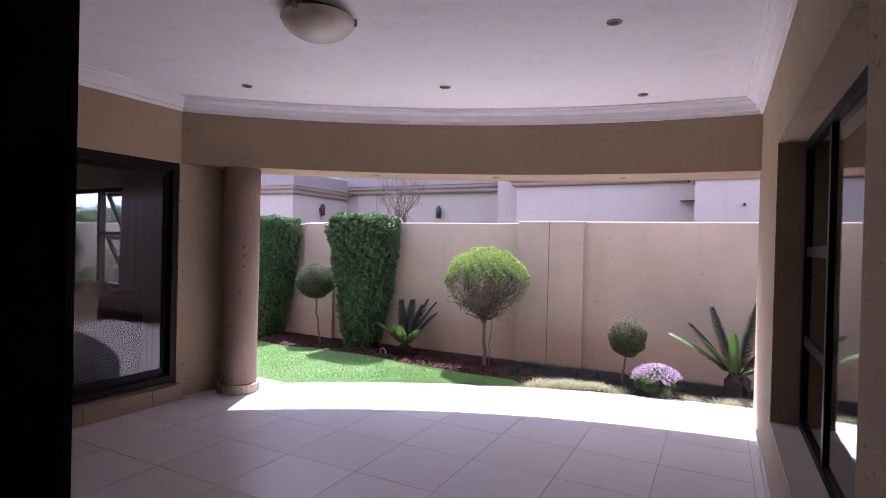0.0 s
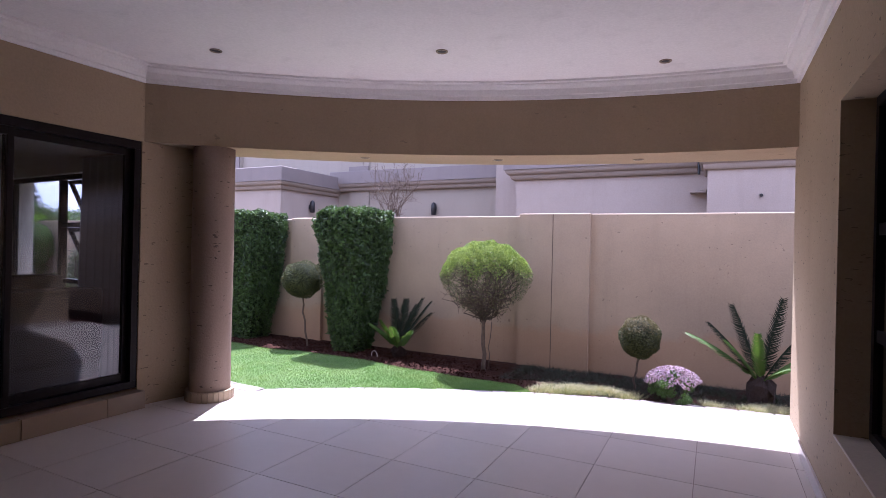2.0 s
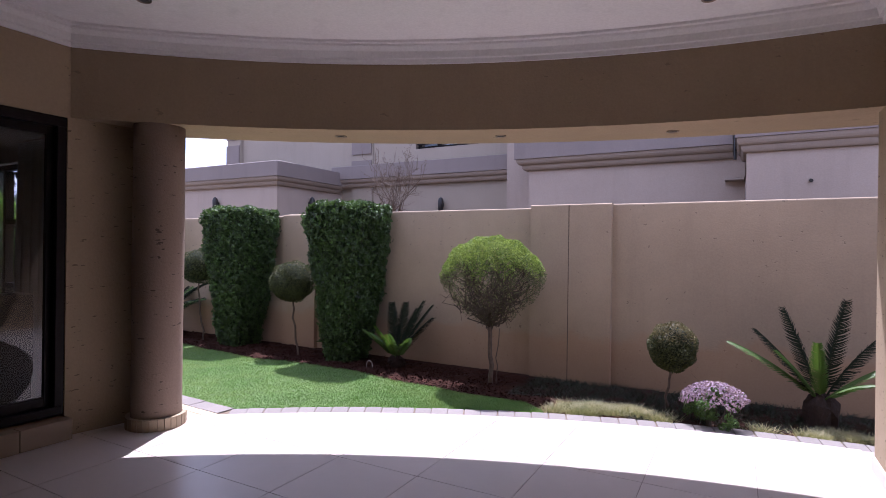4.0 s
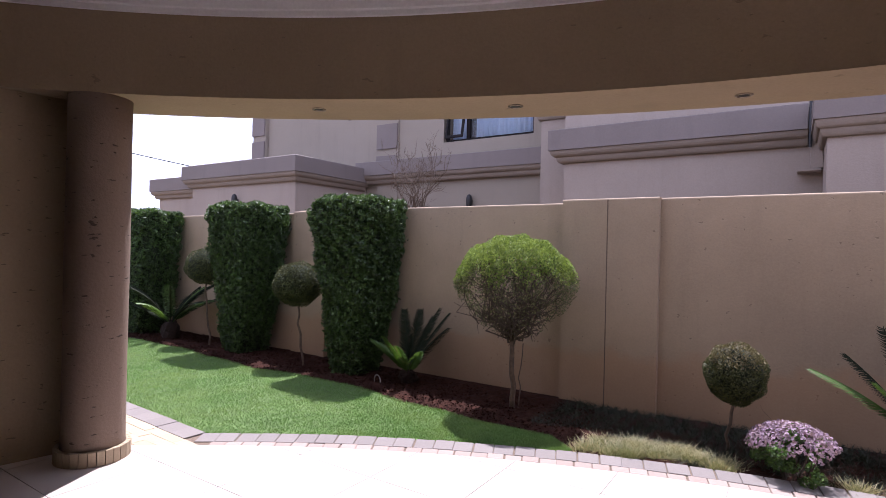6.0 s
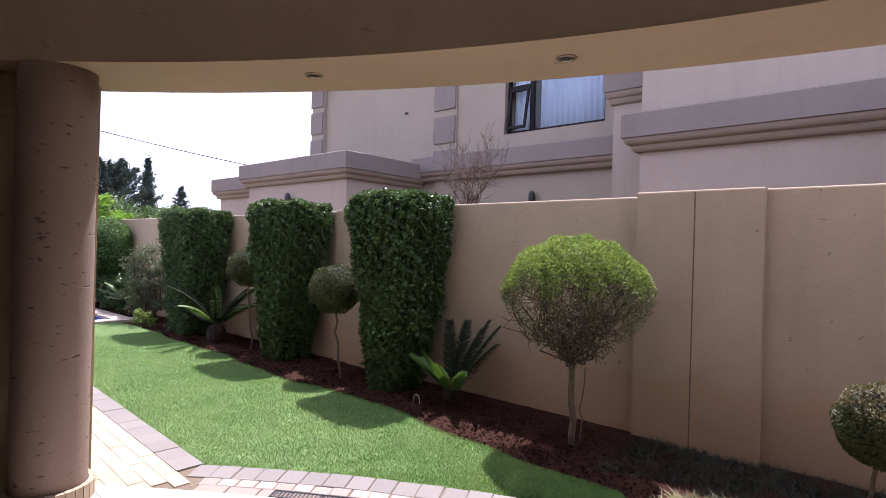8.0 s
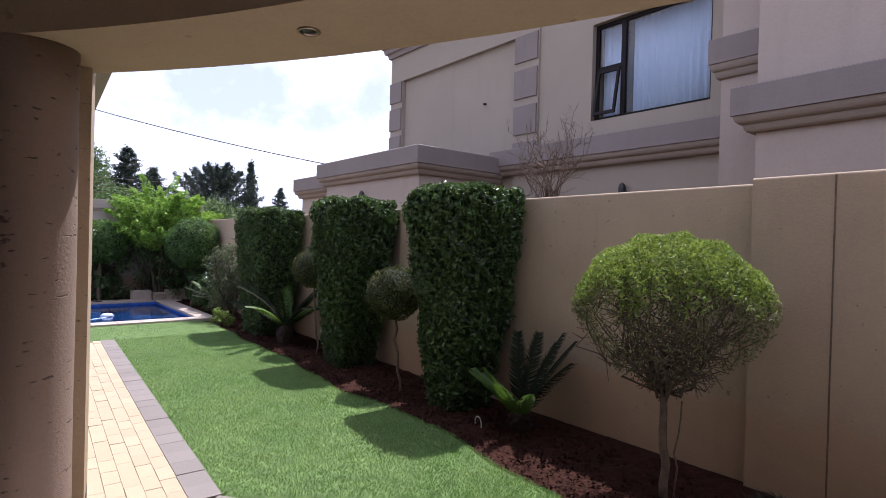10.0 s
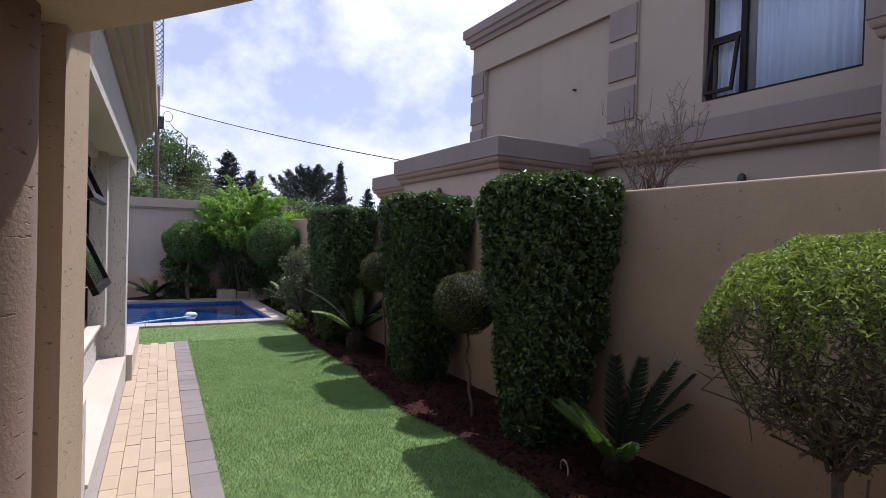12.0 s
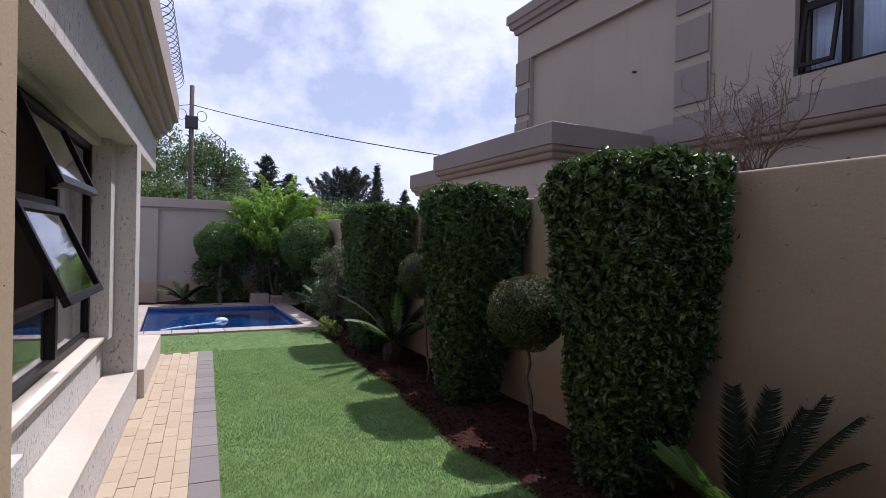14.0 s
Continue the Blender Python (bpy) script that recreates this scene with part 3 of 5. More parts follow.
# lounge window with opened top-hung casements
win = thing("window_2", HOUSE.copy(), "bronze lounge window with two casements propped open", "window", "", "structure")
d0, d1, wz0, wz1 = -0.36, -0.30, 0.53, 2.15
a, b = S0 + 0.18, WS1
part("window_frame", boxes((a, b, d0, d1, wz0, wz0 + 0.055), (a, b, d0, d1, wz1 - 0.055, wz1), (a, a + 0.055, d0, d1, wz0 + 0.055, wz1 - 0.055), (b - 0.055, b, d0, d1, wz0 + 0.055, wz1 - 0.055), bevel=0.004), M_FRAME, win)
M0, M1 = 1.48, 2.47
for s in (M0, M1):
    part("mullion", boxes((s - 0.03, s + 0.03, d0, d1 + 0.01, wz0 + 0.055, wz1 - 0.055), bevel=0.004), M_FRAME, win)
part("pane", boxes((a + 0.055, M0 - 0.03, -0.335, -0.329, wz0 + 0.055, wz1 - 0.055)), M_GLASS, win).visible_shadow = False
part("pane", boxes((M1 + 0.03, b - 0.055, -0.335, -0.329, wz0 + 0.055, wz1 - 0.055)), M_GLASS, win).visible_shadow = False
part("transom", boxes((M0 + 0.03, M1 - 0.03, d0, d1, 0.93, 0.98), bevel=0.004), M_FRAME, win)
part("transom", boxes((M0 + 0.03, M1 - 0.03, d0, d1, 1.56, 1.61), bevel=0.004), M_FRAME, win)
part("pane", boxes((M0 + 0.03, M1 - 0.03, -0.335, -0.329, wz0 + 0.055, 0.93)), M_GLASS, win).visible_shadow = False
WID = M1 - M0 - 0.05
for z0, z1 in ((0.98, 1.56), (1.61, wz1 - 0.055)):
    h = z1 - z0
    sash = part("casement", boxes((0, WID, -0.02, 0.02, -h, -h + 0.05), (0, WID, -0.02, 0.02, -0.045, 0), (0, 0.045, -0.02, 0.02, -h + 0.05, -0.045), (WID - 0.045, WID, -0.02, 0.02, -h + 0.05, -0.045), bevel=0.004), M_FRAME, win, "propped-open casement")
    sash.matrix_basis = pose(M0 + 0.025, d1 + 0.02, z1, 24, 0, 0)
    part("pane", boxes((0.045, WID - 0.045, -0.004, 0.002, -h + 0.05, -0.045)), M_GLASS, sash).visible_shadow = False
    part("stay", tube(bmesh.new(), [(WID * 0.5, 0.0, -h + 0.03), (WID * 0.5, -0.12, -h + 0.06)], 0.006, 6), M_STEEL, sash)


def curtain(at, width, height, mat, label, folds=7, depth=0.05):
    t = thing("curtain", at, label, "curtain")
    bm = bmesh.new()
    n = folds * 8
    prev = None
    for i in range(n + 1):
        u = i / n
        off = depth * math.sin(u * folds * 2 * math.pi) * (0.8 + 0.3 * math.sin(u * 9))
        pair = [bm.verts.new((u * width, off * 0.6, height)), bm.verts.new((u * width, off, height * 0.5)), bm.verts.new((u * width, off * 1.15, 0))]
        if prev:
            for k in range(2):
                bm.faces.new((prev[k], pair[k], pair[k + 1], prev[k + 1]))
        prev = pair
    ob = part("cloth", bm, mat, t, smooth=True)
    sol = ob.modifiers.new("thick", "SOLIDIFY")
    sol.thickness = 0.004
    part("rail", tube(bmesh.new(), [(-0.05, 0, height + 0.015), (width + 0.05, 0, height + 0.015)], 0.014, 10), M_STEEL, t, smooth=True)
    return t


curtain(HOUSE @ pose(0.66, -0.56, 0.0), 0.92, 2.25, M_CURTAIN, "grey curtain gathered beside the lounge window")
curtain(HOUSE @ pose(3.58, -0.52, 0.0), 0.32, 2.25, M_CURTAIN, "grey curtain gathered beside the lounge window")

sofa = thing("sofa", pose(-5.80, 2.45, 0, 0, 0, 90), "dark brown fabric sofa seen from behind", "sofa")
part("base", boxes((-1.15, 1.15, -0.42, 0.45, 0.08, 0.40), bevel=0.03), M_SOFA, sofa)
part("backrest", boxes((-1.15, 1.15, -0.46, -0.22, 0.30, 0.98), bevel=0.06), M_SOFA, sofa)
for x in (-1.15, 0.95):
    part("armrest", boxes((x, x + 0.2, -0.40, 0.46, 0.10, 0.66), bevel=0.05), M_SOFA, sofa)
for i in range(3):
    part("seat_cushion", boxes((-0.93 + i * 0.62, -0.33 + i * 0.62, -0.2, 0.47, 0.40, 0.55), bevel=0.045), M_SOFA, sofa)
    part("back_cushion", boxes((-0.93 + i * 0.62, -0.33 + i * 0.62, -0.26, -0.04, 0.52, 1.10), bevel=0.07), M_SOFA, sofa)
for x in (-1.05, 1.05):
    for y in (-0.36, 0.38):
        part("foot", boxes((x - 0.04, x + 0.04, y - 0.04, y + 0.04, 0.0, 0.09), bevel=0.006), M_WOOD, sofa)

# plaster block on the ledge; a thin brown sheet colours its east side
ledge_block = thing("service_box", HOUSE @ pose(0.735, -0.13, LEDGE + 0.023), "small plastered block on the window ledge, chipped cream cap", "service box")
part("case", boxes((-0.07, 0.07, -0.08, 0.08, 0.0, 0.22), bevel=0.006), M_SILL, ledge_block)
part("cover", boxes((-0.077, -0.071, -0.06, 0.06, 0.01, 0.20), bevel=0.002), M_PLINTH, ledge_block, "brown east side")
bm = boxes((-0.082, 0.082, -0.085, 0.092, 0.22, 0.26), bevel=0.012)
for v in bm.verts:
    v.co += Vector((0.006 * math.sin(v.co.y * 50), 0, 0.008 * math.sin(v.co.y * 45 + v.co.x * 30)))
part("cap", bm, M_CORNICE, ledge_block, "chipped cream plaster cap")

coil = thing("razor_wire", HOUSE @ pose(0, 0.16, 3.2), "coiled spiral of dark wire along the roof edge", "wire coil")
pts = [(2.2 + i * 0.0115, 0.14 * math.cos(i * 0.42), 0.16 + 0.14 * math.sin(i * 0.42)) for i in range(320)]
part("spiral", tube(bmesh.new(), pts, 0.0045, 4), M_BLACK, coil)
for s in (2.3, 3.6, 5.0, 5.8):
    part("stake", tube(bmesh.new(), [(s, 0, -0.06), (s, 0, 0.34)], 0.008, 6), M_BLACK, coil)

# ---- garden wall ----
def wall_run(bm, x0, x1, south, north, top, r=0.022):
    """A stretch of wall whose upper arrises are rounded by hand plastering."""
    prof = [(-north, GROUND), (-north, top - r), (-north + 0.3 * r, top - 0.3 * r), (-north + r, top)]
    prof += [(south - r * (1 - math.sin(a)), top - r * (1 - math.cos(a))) for a in np.linspace(0, math.pi / 2, 6)] + [(south, GROUND)]
    n = max(2, int((x1 - x0) / 0.5))
    sweep(bm, [((x0 + (x1 - x0) * i / n, YW), (0, -1)) for i in range(n + 1)], prof)


bm = bmesh.new()
for x0, x1, south, north, top in ((-2.748, -1.745, 0.08, 0.25, 1.945), (-1.745, 6.0, 0.0, 0.22, 1.94), (-7.0, -2.748, 0.0, 0.22, 1.915), (-17.3, -7.0, 0.0, 0.22, 1.885), (-7.05, -6.35, 0.07, 0.24, 1.90), (-12.3, -11.5, 0.07, 0.24, 1.89)):
    wall_run(bm, x0, x1, south, north, top)
gw = structure("garden_wall", bm, M_GARDEN, "tall tan plaster garden wall with pilasters and stains", "wall")
part("expansion_joint", boxes((-2.262, -2.252, YW - 0.0835, YW - 0.0795, -0.25, 1.93)), M_BARK, gw, "dark vertical expansion joint")
bm = boxes((-17.55, -17.3, 2.0, YW + 0.25, GROUND, 2.10))
fw = structure("boundary_wall", bm, M_BOUND, "grey-brown plaster boundary wall behind the pool", "wall")
part("coping", boxes((-17.59, -17.22, 2.0, YW + 0.3, 2.105, 2.33), (-17.57, -17.26, 2.0, YW + 0.3, 2.06, 2.105), bevel=0.01), M_COPE, fw, "darker moulded coping")
part("pilaster", boxes((-17.299, -17.22, 4.0, 4.42, GROUND, 2.06)), M_BOUND, fw)
# ---- neighbouring house ----
nb = thing("neighbour_house", (0, 0, 0), "two-storey pinkish-tan plaster house with mauve-brown bands", "house")


def band(parent, path, z0, z1, out, name="parapet_band"):
    """A flat mauve parapet band over two rounded mouldings."""
    part(name, sweep(bmesh.new(), path, [(0.0, z0 + 0.185), (out, z0 + 0.185), (out, z1 - 0.012), (out - 0.015, z1), (0.0, z1)]), M_BAND, parent)
    roll = [(0.0, z0)]
    for base, o0, o1 in ((0.0, 0.22, 0.50), (0.088, 0.52, 0.88)):
        roll += [(out * (o0 + (o1 - o0) * math.sin(a)), z0 + base + 0.084 * (1 - math.cos(a))) for a in np.linspace(0, math.pi / 2, 5)]
    part("moulding", sweep(bmesh.new(), path, roll + [(out * 0.88, z0 + 0.182), (0.0, z0 + 0.182)]), M_MOULD, parent)


YU = 11.75
for spec in ((-12.88, -12.38, YU - 0.1, YU + 0.3, 0, 6.25), (-12.38, -8.52, YU, YU + 0.3, 0, 5.5), (-12.38, -7.94, YU - 0.1, YU + 0.3, 5.5, 6.25), (-8.52, -7.94, YU - 0.1, YU + 0.3, 0, 5.5), (-7.94, -6.78, YU - 0.06, YU + 0.3, 0, 6.25), (-6.78, -4.76, YU - 0.06, YU + 0.3, 0, 3.6), (-6.78, -4.76, YU - 0.06, YU + 0.3, 5.25, 6.25), (-4.76, -3.4, YU - 0.06, YU + 0.3, 0, 6.25), (-12.88, -12.55, YU + 0.3, 20, 0, 6.25),):
    part("upper_wall", boxes(spec), M_NPANEL, nb)
part("roof", boxes((-13.1, 6, YU + 0.1, 20, 6.25, 6.4)), M_BAND, nb)
part("cornice", sweep(bmesh.new(), [((-12.88, 20), (-1, 0)), ((-12.88, YU - 0.1), (-1, -1)), ((-3.5, YU - 0.1), (0, -1))], [(0, 6.14), (0.06, 6.14), (0.08, 6.24), (0.14, 6.26), (0.16, 6.36), (0.20, 6.38), (0.20, 6.58), (0, 6.60)]), M_BAND, nb)
for x0, x1 in ((-12.88, -12.38), (-8.52, -7.94)):
    for i in range(4):
        z = 3.30 + i * 0.70
        part("quoin_block", boxes((x0 - 0.012, x1 - 0.02, YU - 0.135, YU - 0.098, z - 0.42, min(z + 0.13, 5.49)), bevel=0.006), M_BAND, nb)
# upper window with voile curtains, coloured blue for the sky reflected in the glass
nw = part("window", boxes((-6.78, -4.76, YU + 0.04, YU + 0.1, 3.6, 3.66), (-6.78, -4.76, YU + 0.04, YU + 0.1, 5.19, 5.25), (-6.78, -6.72, YU + 0.04, YU + 0.1, 3.66, 5.19), (-4.82, -4.76, YU + 0.04, YU + 0.1, 3.66, 5.19), (-6.28, -6.2, YU + 0.03, YU + 0.1, 3.66, 5.19), (-6.72, -6.28, YU + 0.04, YU + 0.1, 4.45, 4.52), bevel=0.004), M_FRAME, nb, "dark bronze window frame")
part("pane", boxes((-6.2, -4.82, YU + 0.07, YU + 0.078, 3.66, 5.19)), M_GLASS, nw).visible_shadow = False
part("pane", boxes((-6.72, -6.28, YU + 0.07, YU + 0.078, 4.52, 5.19)), M_GLASS, nw).visible_shadow = False
sash = part("casement", boxes((0, 0.42, -0.02, 0.02, -0.79, -0.74), (0, 0.42, -0.02, 0.02, -0.05, 0), (0, 0.045, -0.02, 0.02, -0.74, -0.05), (0.375, 0.42, -0.02, 0.02, -0.74, -0.05), bevel=0.004), M_FRAME, nw, "casement standing ajar")
sash.matrix_basis = pose(-6.71, YU + 0.03, 4.45, -10, 0, 0)
part("window_room", boxes((-7.0, -4.5, 13.6, 13.7, 3.2, 5.6), (-7.1, -7.0, YU + 0.3, 13.7, 3.2, 5.6), (-4.5, -4.4, YU + 0.3, 13.7, 3.2, 5.6), (-7.1, -4.4, YU + 0.3, 13.7, 5.6, 5.7), (-7.1, -4.4, YU + 0.3, 13.7, 3.1, 3.2)), M_ROOM, nb)
curtain(pose(-6.15, YU + 0.22, 3.6), 1.35, 1.62, M_NCURTAIN, "pale voile curtain, tinted blue for reflected sky, behind an upstairs window", 12, 0.03)
curtain(pose(-6.72, YU + 0.22, 3.6), 0.40, 1.62, M_NCURTAIN, "pale voile curtain, tinted blue for reflected sky, behind an upstairs window", 4, 0.03)
# band along the back wall
band(nb, [((-9.0, YU - 0.1), (0, -1)), ((-4.28, YU - 0.1), (0, -1))], 2.80, 3.29, 0.20)
# low front block
for spec in ((-12.42, -8.93, 9.65, 9.9, 0, 3.1), (-9.18, -8.93, 9.9, YU, 0, 3.1), (-14.4, -12.42, 9.98, 10.2, 0, 2.9), (-14.4, -14.15, 10.2, 13, 0, 2.9),):
    part("wall", boxes(spec), M_NEIGH, nb)
band(nb, [((-12.42, 12), (-1, 0)), ((-12.42, 9.65), (-1, -1)), ((-8.93, 9.65), (1, -1)), ((-8.93, YU - 0.1), (1, 0))], 2.66, 3.16, 0.18)
band(nb, [((-14.4, 13), (-1, 0)), ((-14.4, 9.98), (-1, -1)), ((-12.42, 9.98), (0, -1))], 2.50, 3.0, 0.18)
for spec in ((-12.3, -9.0, 9.7, YU, 3.0, 3.08), (-14.3, -12.3, 10.0, 13, 2.85, 2.9),):
    part("low_roof", boxes(spec), M_BAND, nb)
# blocks on the near side
part("pilaster", boxes((-4.27, -3.62, 10.9, YU, 0, 6.2)), M_NEIGH, nb)
band(nb, [((-4.27, YU), (-1, 0)), ((-4.27, 10.9), (-1, -1)), ((-3.62, 10.9), (0, -1))], 3.60, 4.10, 0.12, "ledge")
for spec in ((-3.62, 7.0, 10.3, 10.6, 0, 6.2), (-3.62, -3.3, 10.6, YU, 0, 6.2),):
    part("wall", boxes(spec), M_NEIGH, nb)
band(nb, [((-3.62, 11.2), (-1, 0)), ((-3.62, 10.3), (-1, -1)), ((-0.50, 10.3), (0, -1))], 2.74, 3.24, 0.2)
for spec in ((-0.34, 7.0, 9.35, 10.3, 0, 3.1),):
    part("wall", boxes(spec), M_NEIGH, nb)
band(nb, [((-0.34, 10.3), (-1, 0)), ((-0.34, 9.35), (-1, -1)), ((7.0, 9.35), (0, -1))], 2.66, 3.16, 0.13)
part("downpipe", tube(bmesh.new(), [(-0.475, 10.09, 2.70), (-0.475, 10.09, 3.3)], 0.018, 8), M_BLACK, nb)
part("soffit_strip", boxes((-0.47, -0.345, 10.12, 10.3, 2.45, 3.2)), M_NEIGH, nb)
part("gutter_shelf", boxes((-0.60, -0.36, 10.08, 10.3, 2.41, 2.44), bevel=0.005), M_NEIGH, nb)

for x, y, z, turn in ((-10.74, 9.65, 2.31, 0), (-6.08, YU - 0.06, 2.33, 0), (-8.93, 10.62, 2.34, 90)):
    lamp = thing("wall_lamp", pose(x, y, z, 0, 0, turn), "small dark outdoor wall lamp on the neighbouring house", "wall lamp", "wall lamps")
    part("body", lathe(bmesh.new(), [(0.02, -0.14), (0.055, -0.13), (0.06, 0.08), (0.045, 0.13), (0.01, 0.16)], 14, (0, -0.09, 0)), M_BLACK, lamp, smooth=True)
    part("bracket", boxes((-0.03, 0.03, -0.06, 0.0, -0.05, 0.05), bevel=0.006), M_BLACK, lamp)

for x, y, z in ((-9.45, YU, 4.40), (0.35, 9.35, 2.28)):
    stub = thing("overflow_pipe", (x, y, z), "short dark overflow pipe in the neighbouring wall", "pipe", "overflow pipes")
    part("stub", tube(bmesh.new(), [(0, 0.02, 0), (0, -0.07, -0.015)], 0.022, 10), M_BLACK, stub)

# ---- lawn, bed and pool ----
EDGE_X = (-17.0, -11.0, -8.7, -7.4, -6.2, -5.2, -4.2, -3.1, -2.6, -2.3, -2.06)
EDGE_Y = (7.00, 6.98, 6.90, 6.83, 6.77, 6.83, 6.77, 6.62, 6.60, 6.60, 6.38)


def bed_edge(x):
    """Where the lawn meets the red soil."""
    wob = 0.035 * math.sin(x * 2.1) + 0.025 * math.sin(x * 5.3 + 1)
    return float(np.interp(x, EDGE_X, EDGE_Y)) + wob * min(1.0, max(0.0, (-2.3 - x) / 0.6))


PATH_D, PATH_END = 0.70, 6.42


def lawn_south(x):
    if x < -4.4 - PATH_END * 0.99875:
        return 3.4
    if x < -4.66:
        return hs(-(x + 4.4), PATH_D)[1]
    return C_TILE[1] + math.sqrt(max(0.0, R_KERB ** 2 - (x - C_TILE[0]) ** 2)) + 0.005


def strip(x0, x1, south, north, z_south, z_north, step=0.12, rows=8, wave=0.0):
    bm, prev = bmesh.new(), None
    n = int((x1 - x0) / step)
    for i in range(n + 1):
        x = x0 + (x1 - x0) * i / n
        ys, yn = south(x), north(x)
        col = []
        for j in range(rows + 1):
            f = j / rows
            dz = wave * (noise.noise(Vector((x * 3.1, (ys + (yn - ys) * f) * 3.1, 0))) + 0.5 * noise.noise(Vector((x * 9, (ys + (yn - ys) * f) * 9, 5))))
            col.append(bm.verts.new((x, ys + (yn - ys) * f, z_south + (z_north - z_south) * f + (dz if 0 < j < rows else 0))))
        if prev:
            for j in range(rows):
                bm.faces.new((prev[j], col[j], col[j + 1], prev[j + 1]))
        prev = col
    return bm


lawn = structure("lawn_base", strip(-12.36, -2.06, lawn_south, bed_edge, LAWN, LAWN, wave=0.003), M_TURF, "short green turf of the lawn", "lawn", True)
soil = structure("flower_bed", strip(-17.3, 6.0, lambda x: bed_edge(x) - 0.02 if x < -2.06 else lawn_south(x) - 0.02 if x < 0.9 else 6.1, lambda x: YW + 0.02, LAWN - 0.012, -0.24, 0.1, 14, 0.035), M_SOIL, "dark red-brown soil of the planting bed", "bed", True)
structure("far_bed", strip(-17.3, -16.2, lambda x: 2.5, lambda x: 7.2, -0.18, -0.18, 0.12, 30, 0.05), M_SOIL, "dark red-brown soil behind the pool", "bed", True)

# lawn blades
xs = RNG.uniform(-12.3, -2.07, 250000)
keep_p = RNG.uniform(0, 1, len(xs)) < np.clip(1.25 - (-2.5 - xs) * 0.085, 0.35, 1)
xs = xs[keep_p]
ys0 = np.array([lawn_south(x) for x in xs])
ys1 = np.array([bed_edge(x) for x in xs])
ys = ys0 + 0.004 + (ys1 - ys0 + 0.03) * RNG.uniform(0, 1, len(xs))
grass = part("lawn_grass", blades("lawn_grass", np.stack([xs, ys, np.full(len(xs), LAWN - 0.004)], 1), 0.022, 0.0055, M_GRASS, 0.6), M_GRASS)
tagged(grass, "short mown bright green grass with drier patches", "grass", "", "stuff")

# pool
PN, PF, PL, PR = -12.65, -16.2, 4.25, 6.98
pool = thing("swimming_pool", (0, 0, 0), "small blue mosaic swimming pool with pale stone coping", "swimming pool", "", "structure")
part("basin", boxes((PF - 0.1, PF, PL - 0.1, PR + 0.1, -1.6, -0.20), (PN, PN + 0.1, PL - 0.1, PR + 0.1, -1.6, -0.20), (PF, PN, PL - 0.1, PL, -1.6, -0.20), (PF, PN, PR, PR + 0.1, -1.6, -0.20), (PF, PN, PL, PR, -1.7, -1.6)), M_MOSAIC, pool)
bm = bmesh.new()
vv = [bm.verts.new(p) for p in ((PF, PL, -0.27), (PN, PL, -0.27), (PN, PR, -0.27), (PF, PR, -0.27))]
bm.faces.new(vv)
part("water", bm, M_WATER, pool, "clear rippled blue water").visible_shadow = False
for y in np.arange(PL - 0.3, PR + 0.3, 0.4):
    for x0, x1 in ((PN - 0.03, PN + 0.32), (PF - 0.35, PF + 0.03)):
        part("coping_stone", boxes((x0, x1, y + 0.004, y + 0.396, -0.215, -0.16), bevel=0.008), M_COPING, pool)
for x in np.arange(PF + 0.04, PN - 0.05, 0.435):
    for y0, y1 in ((PL - 0.3, PL + 0.03), (PR - 0.03, PR + 0.30)):
        part("coping_stone", boxes((x, x + 0.428, y0, y1, -0.215, -0.16), bevel=0.008), M_COPING, pool)
tile_me = mesh_of(boxes((0.0, 0.012, 0.002, 0.148, -0.055, 0.0), bevel=0.002), "tile")
tile_me.materials.append(M_MOSAIC)
for y in np.arange(PL + 0.01, PR - 0.15, 0.15):
    part("tile", tile_me, M_MOSAIC, pool).matrix_basis = pose(PF + 0.001, y, -0.205)
for x in np.arange(PF + 0.03, PN - 0.15, 0.15):
    part("tile", tile_me, M_MOSAIC, pool).matrix_basis = pose(x, PR - 0.001, -0.205, 0, 0, -90)
rocks = thing("water_feature", (-16.42, 6.45, -0.19), "low stone block water feature at the end of the pool", "water feature")
for x, y, w, h in ((0, 0.0, 0.42, 0.26), (0.02, 0.44, 0.30, 0.16), (0, 0.75, 0.5, 0.28), (0.0, 1.26, 0.4, 0.24)):
    part("block", boxes((x - 0.18, x + 0.18, y, y + w, 0, h), bevel=0.03), M_STONE, rocks)
part("spout", boxes((-0.14, 0.24, 0.46, 0.72, 0.16, 0.20), bevel=0.01), M_STONE, rocks)
clean = thing("pool_cleaner", (-14.3, 5.65, -0.29), "pale floating pool cleaner with a hose", "pool cleaner")
part("body", lathe(bmesh.new(), [(0.02, 0.09), (0.09, 0.075), (0.13, 0.03), (0.10, 0.0)], 18), M_NCURTAIN, clean, smooth=True)
part("hose", tube(bmesh.new(), [(0.1 + 0.03 * i, -0.045 * i + 0.05 * math.sin(i * 0.3), 0.02) for i in range(26)], 0.011, 8), M_NCURTAIN, clean, smooth=True)


# ---- plants ----
def twig_bundle(bm, base, tip, r0, r1, sides=5, bend=0.05, steps=4):
    base, tip = Vector(base), Vector(tip)
    pts, rad = [], []
    for i in range(steps + 1):
        f = i / steps
        j = Vector(RNG.normal(0, bend, 3)) * (tip - base).length * (1 if 0 < i < steps else 0)
        pts.append(base.lerp(tip, f) + j)
        rad.append(r0 + (r1 - r0) * f)
    tube(bm, pts, rad, sides)
    return pts


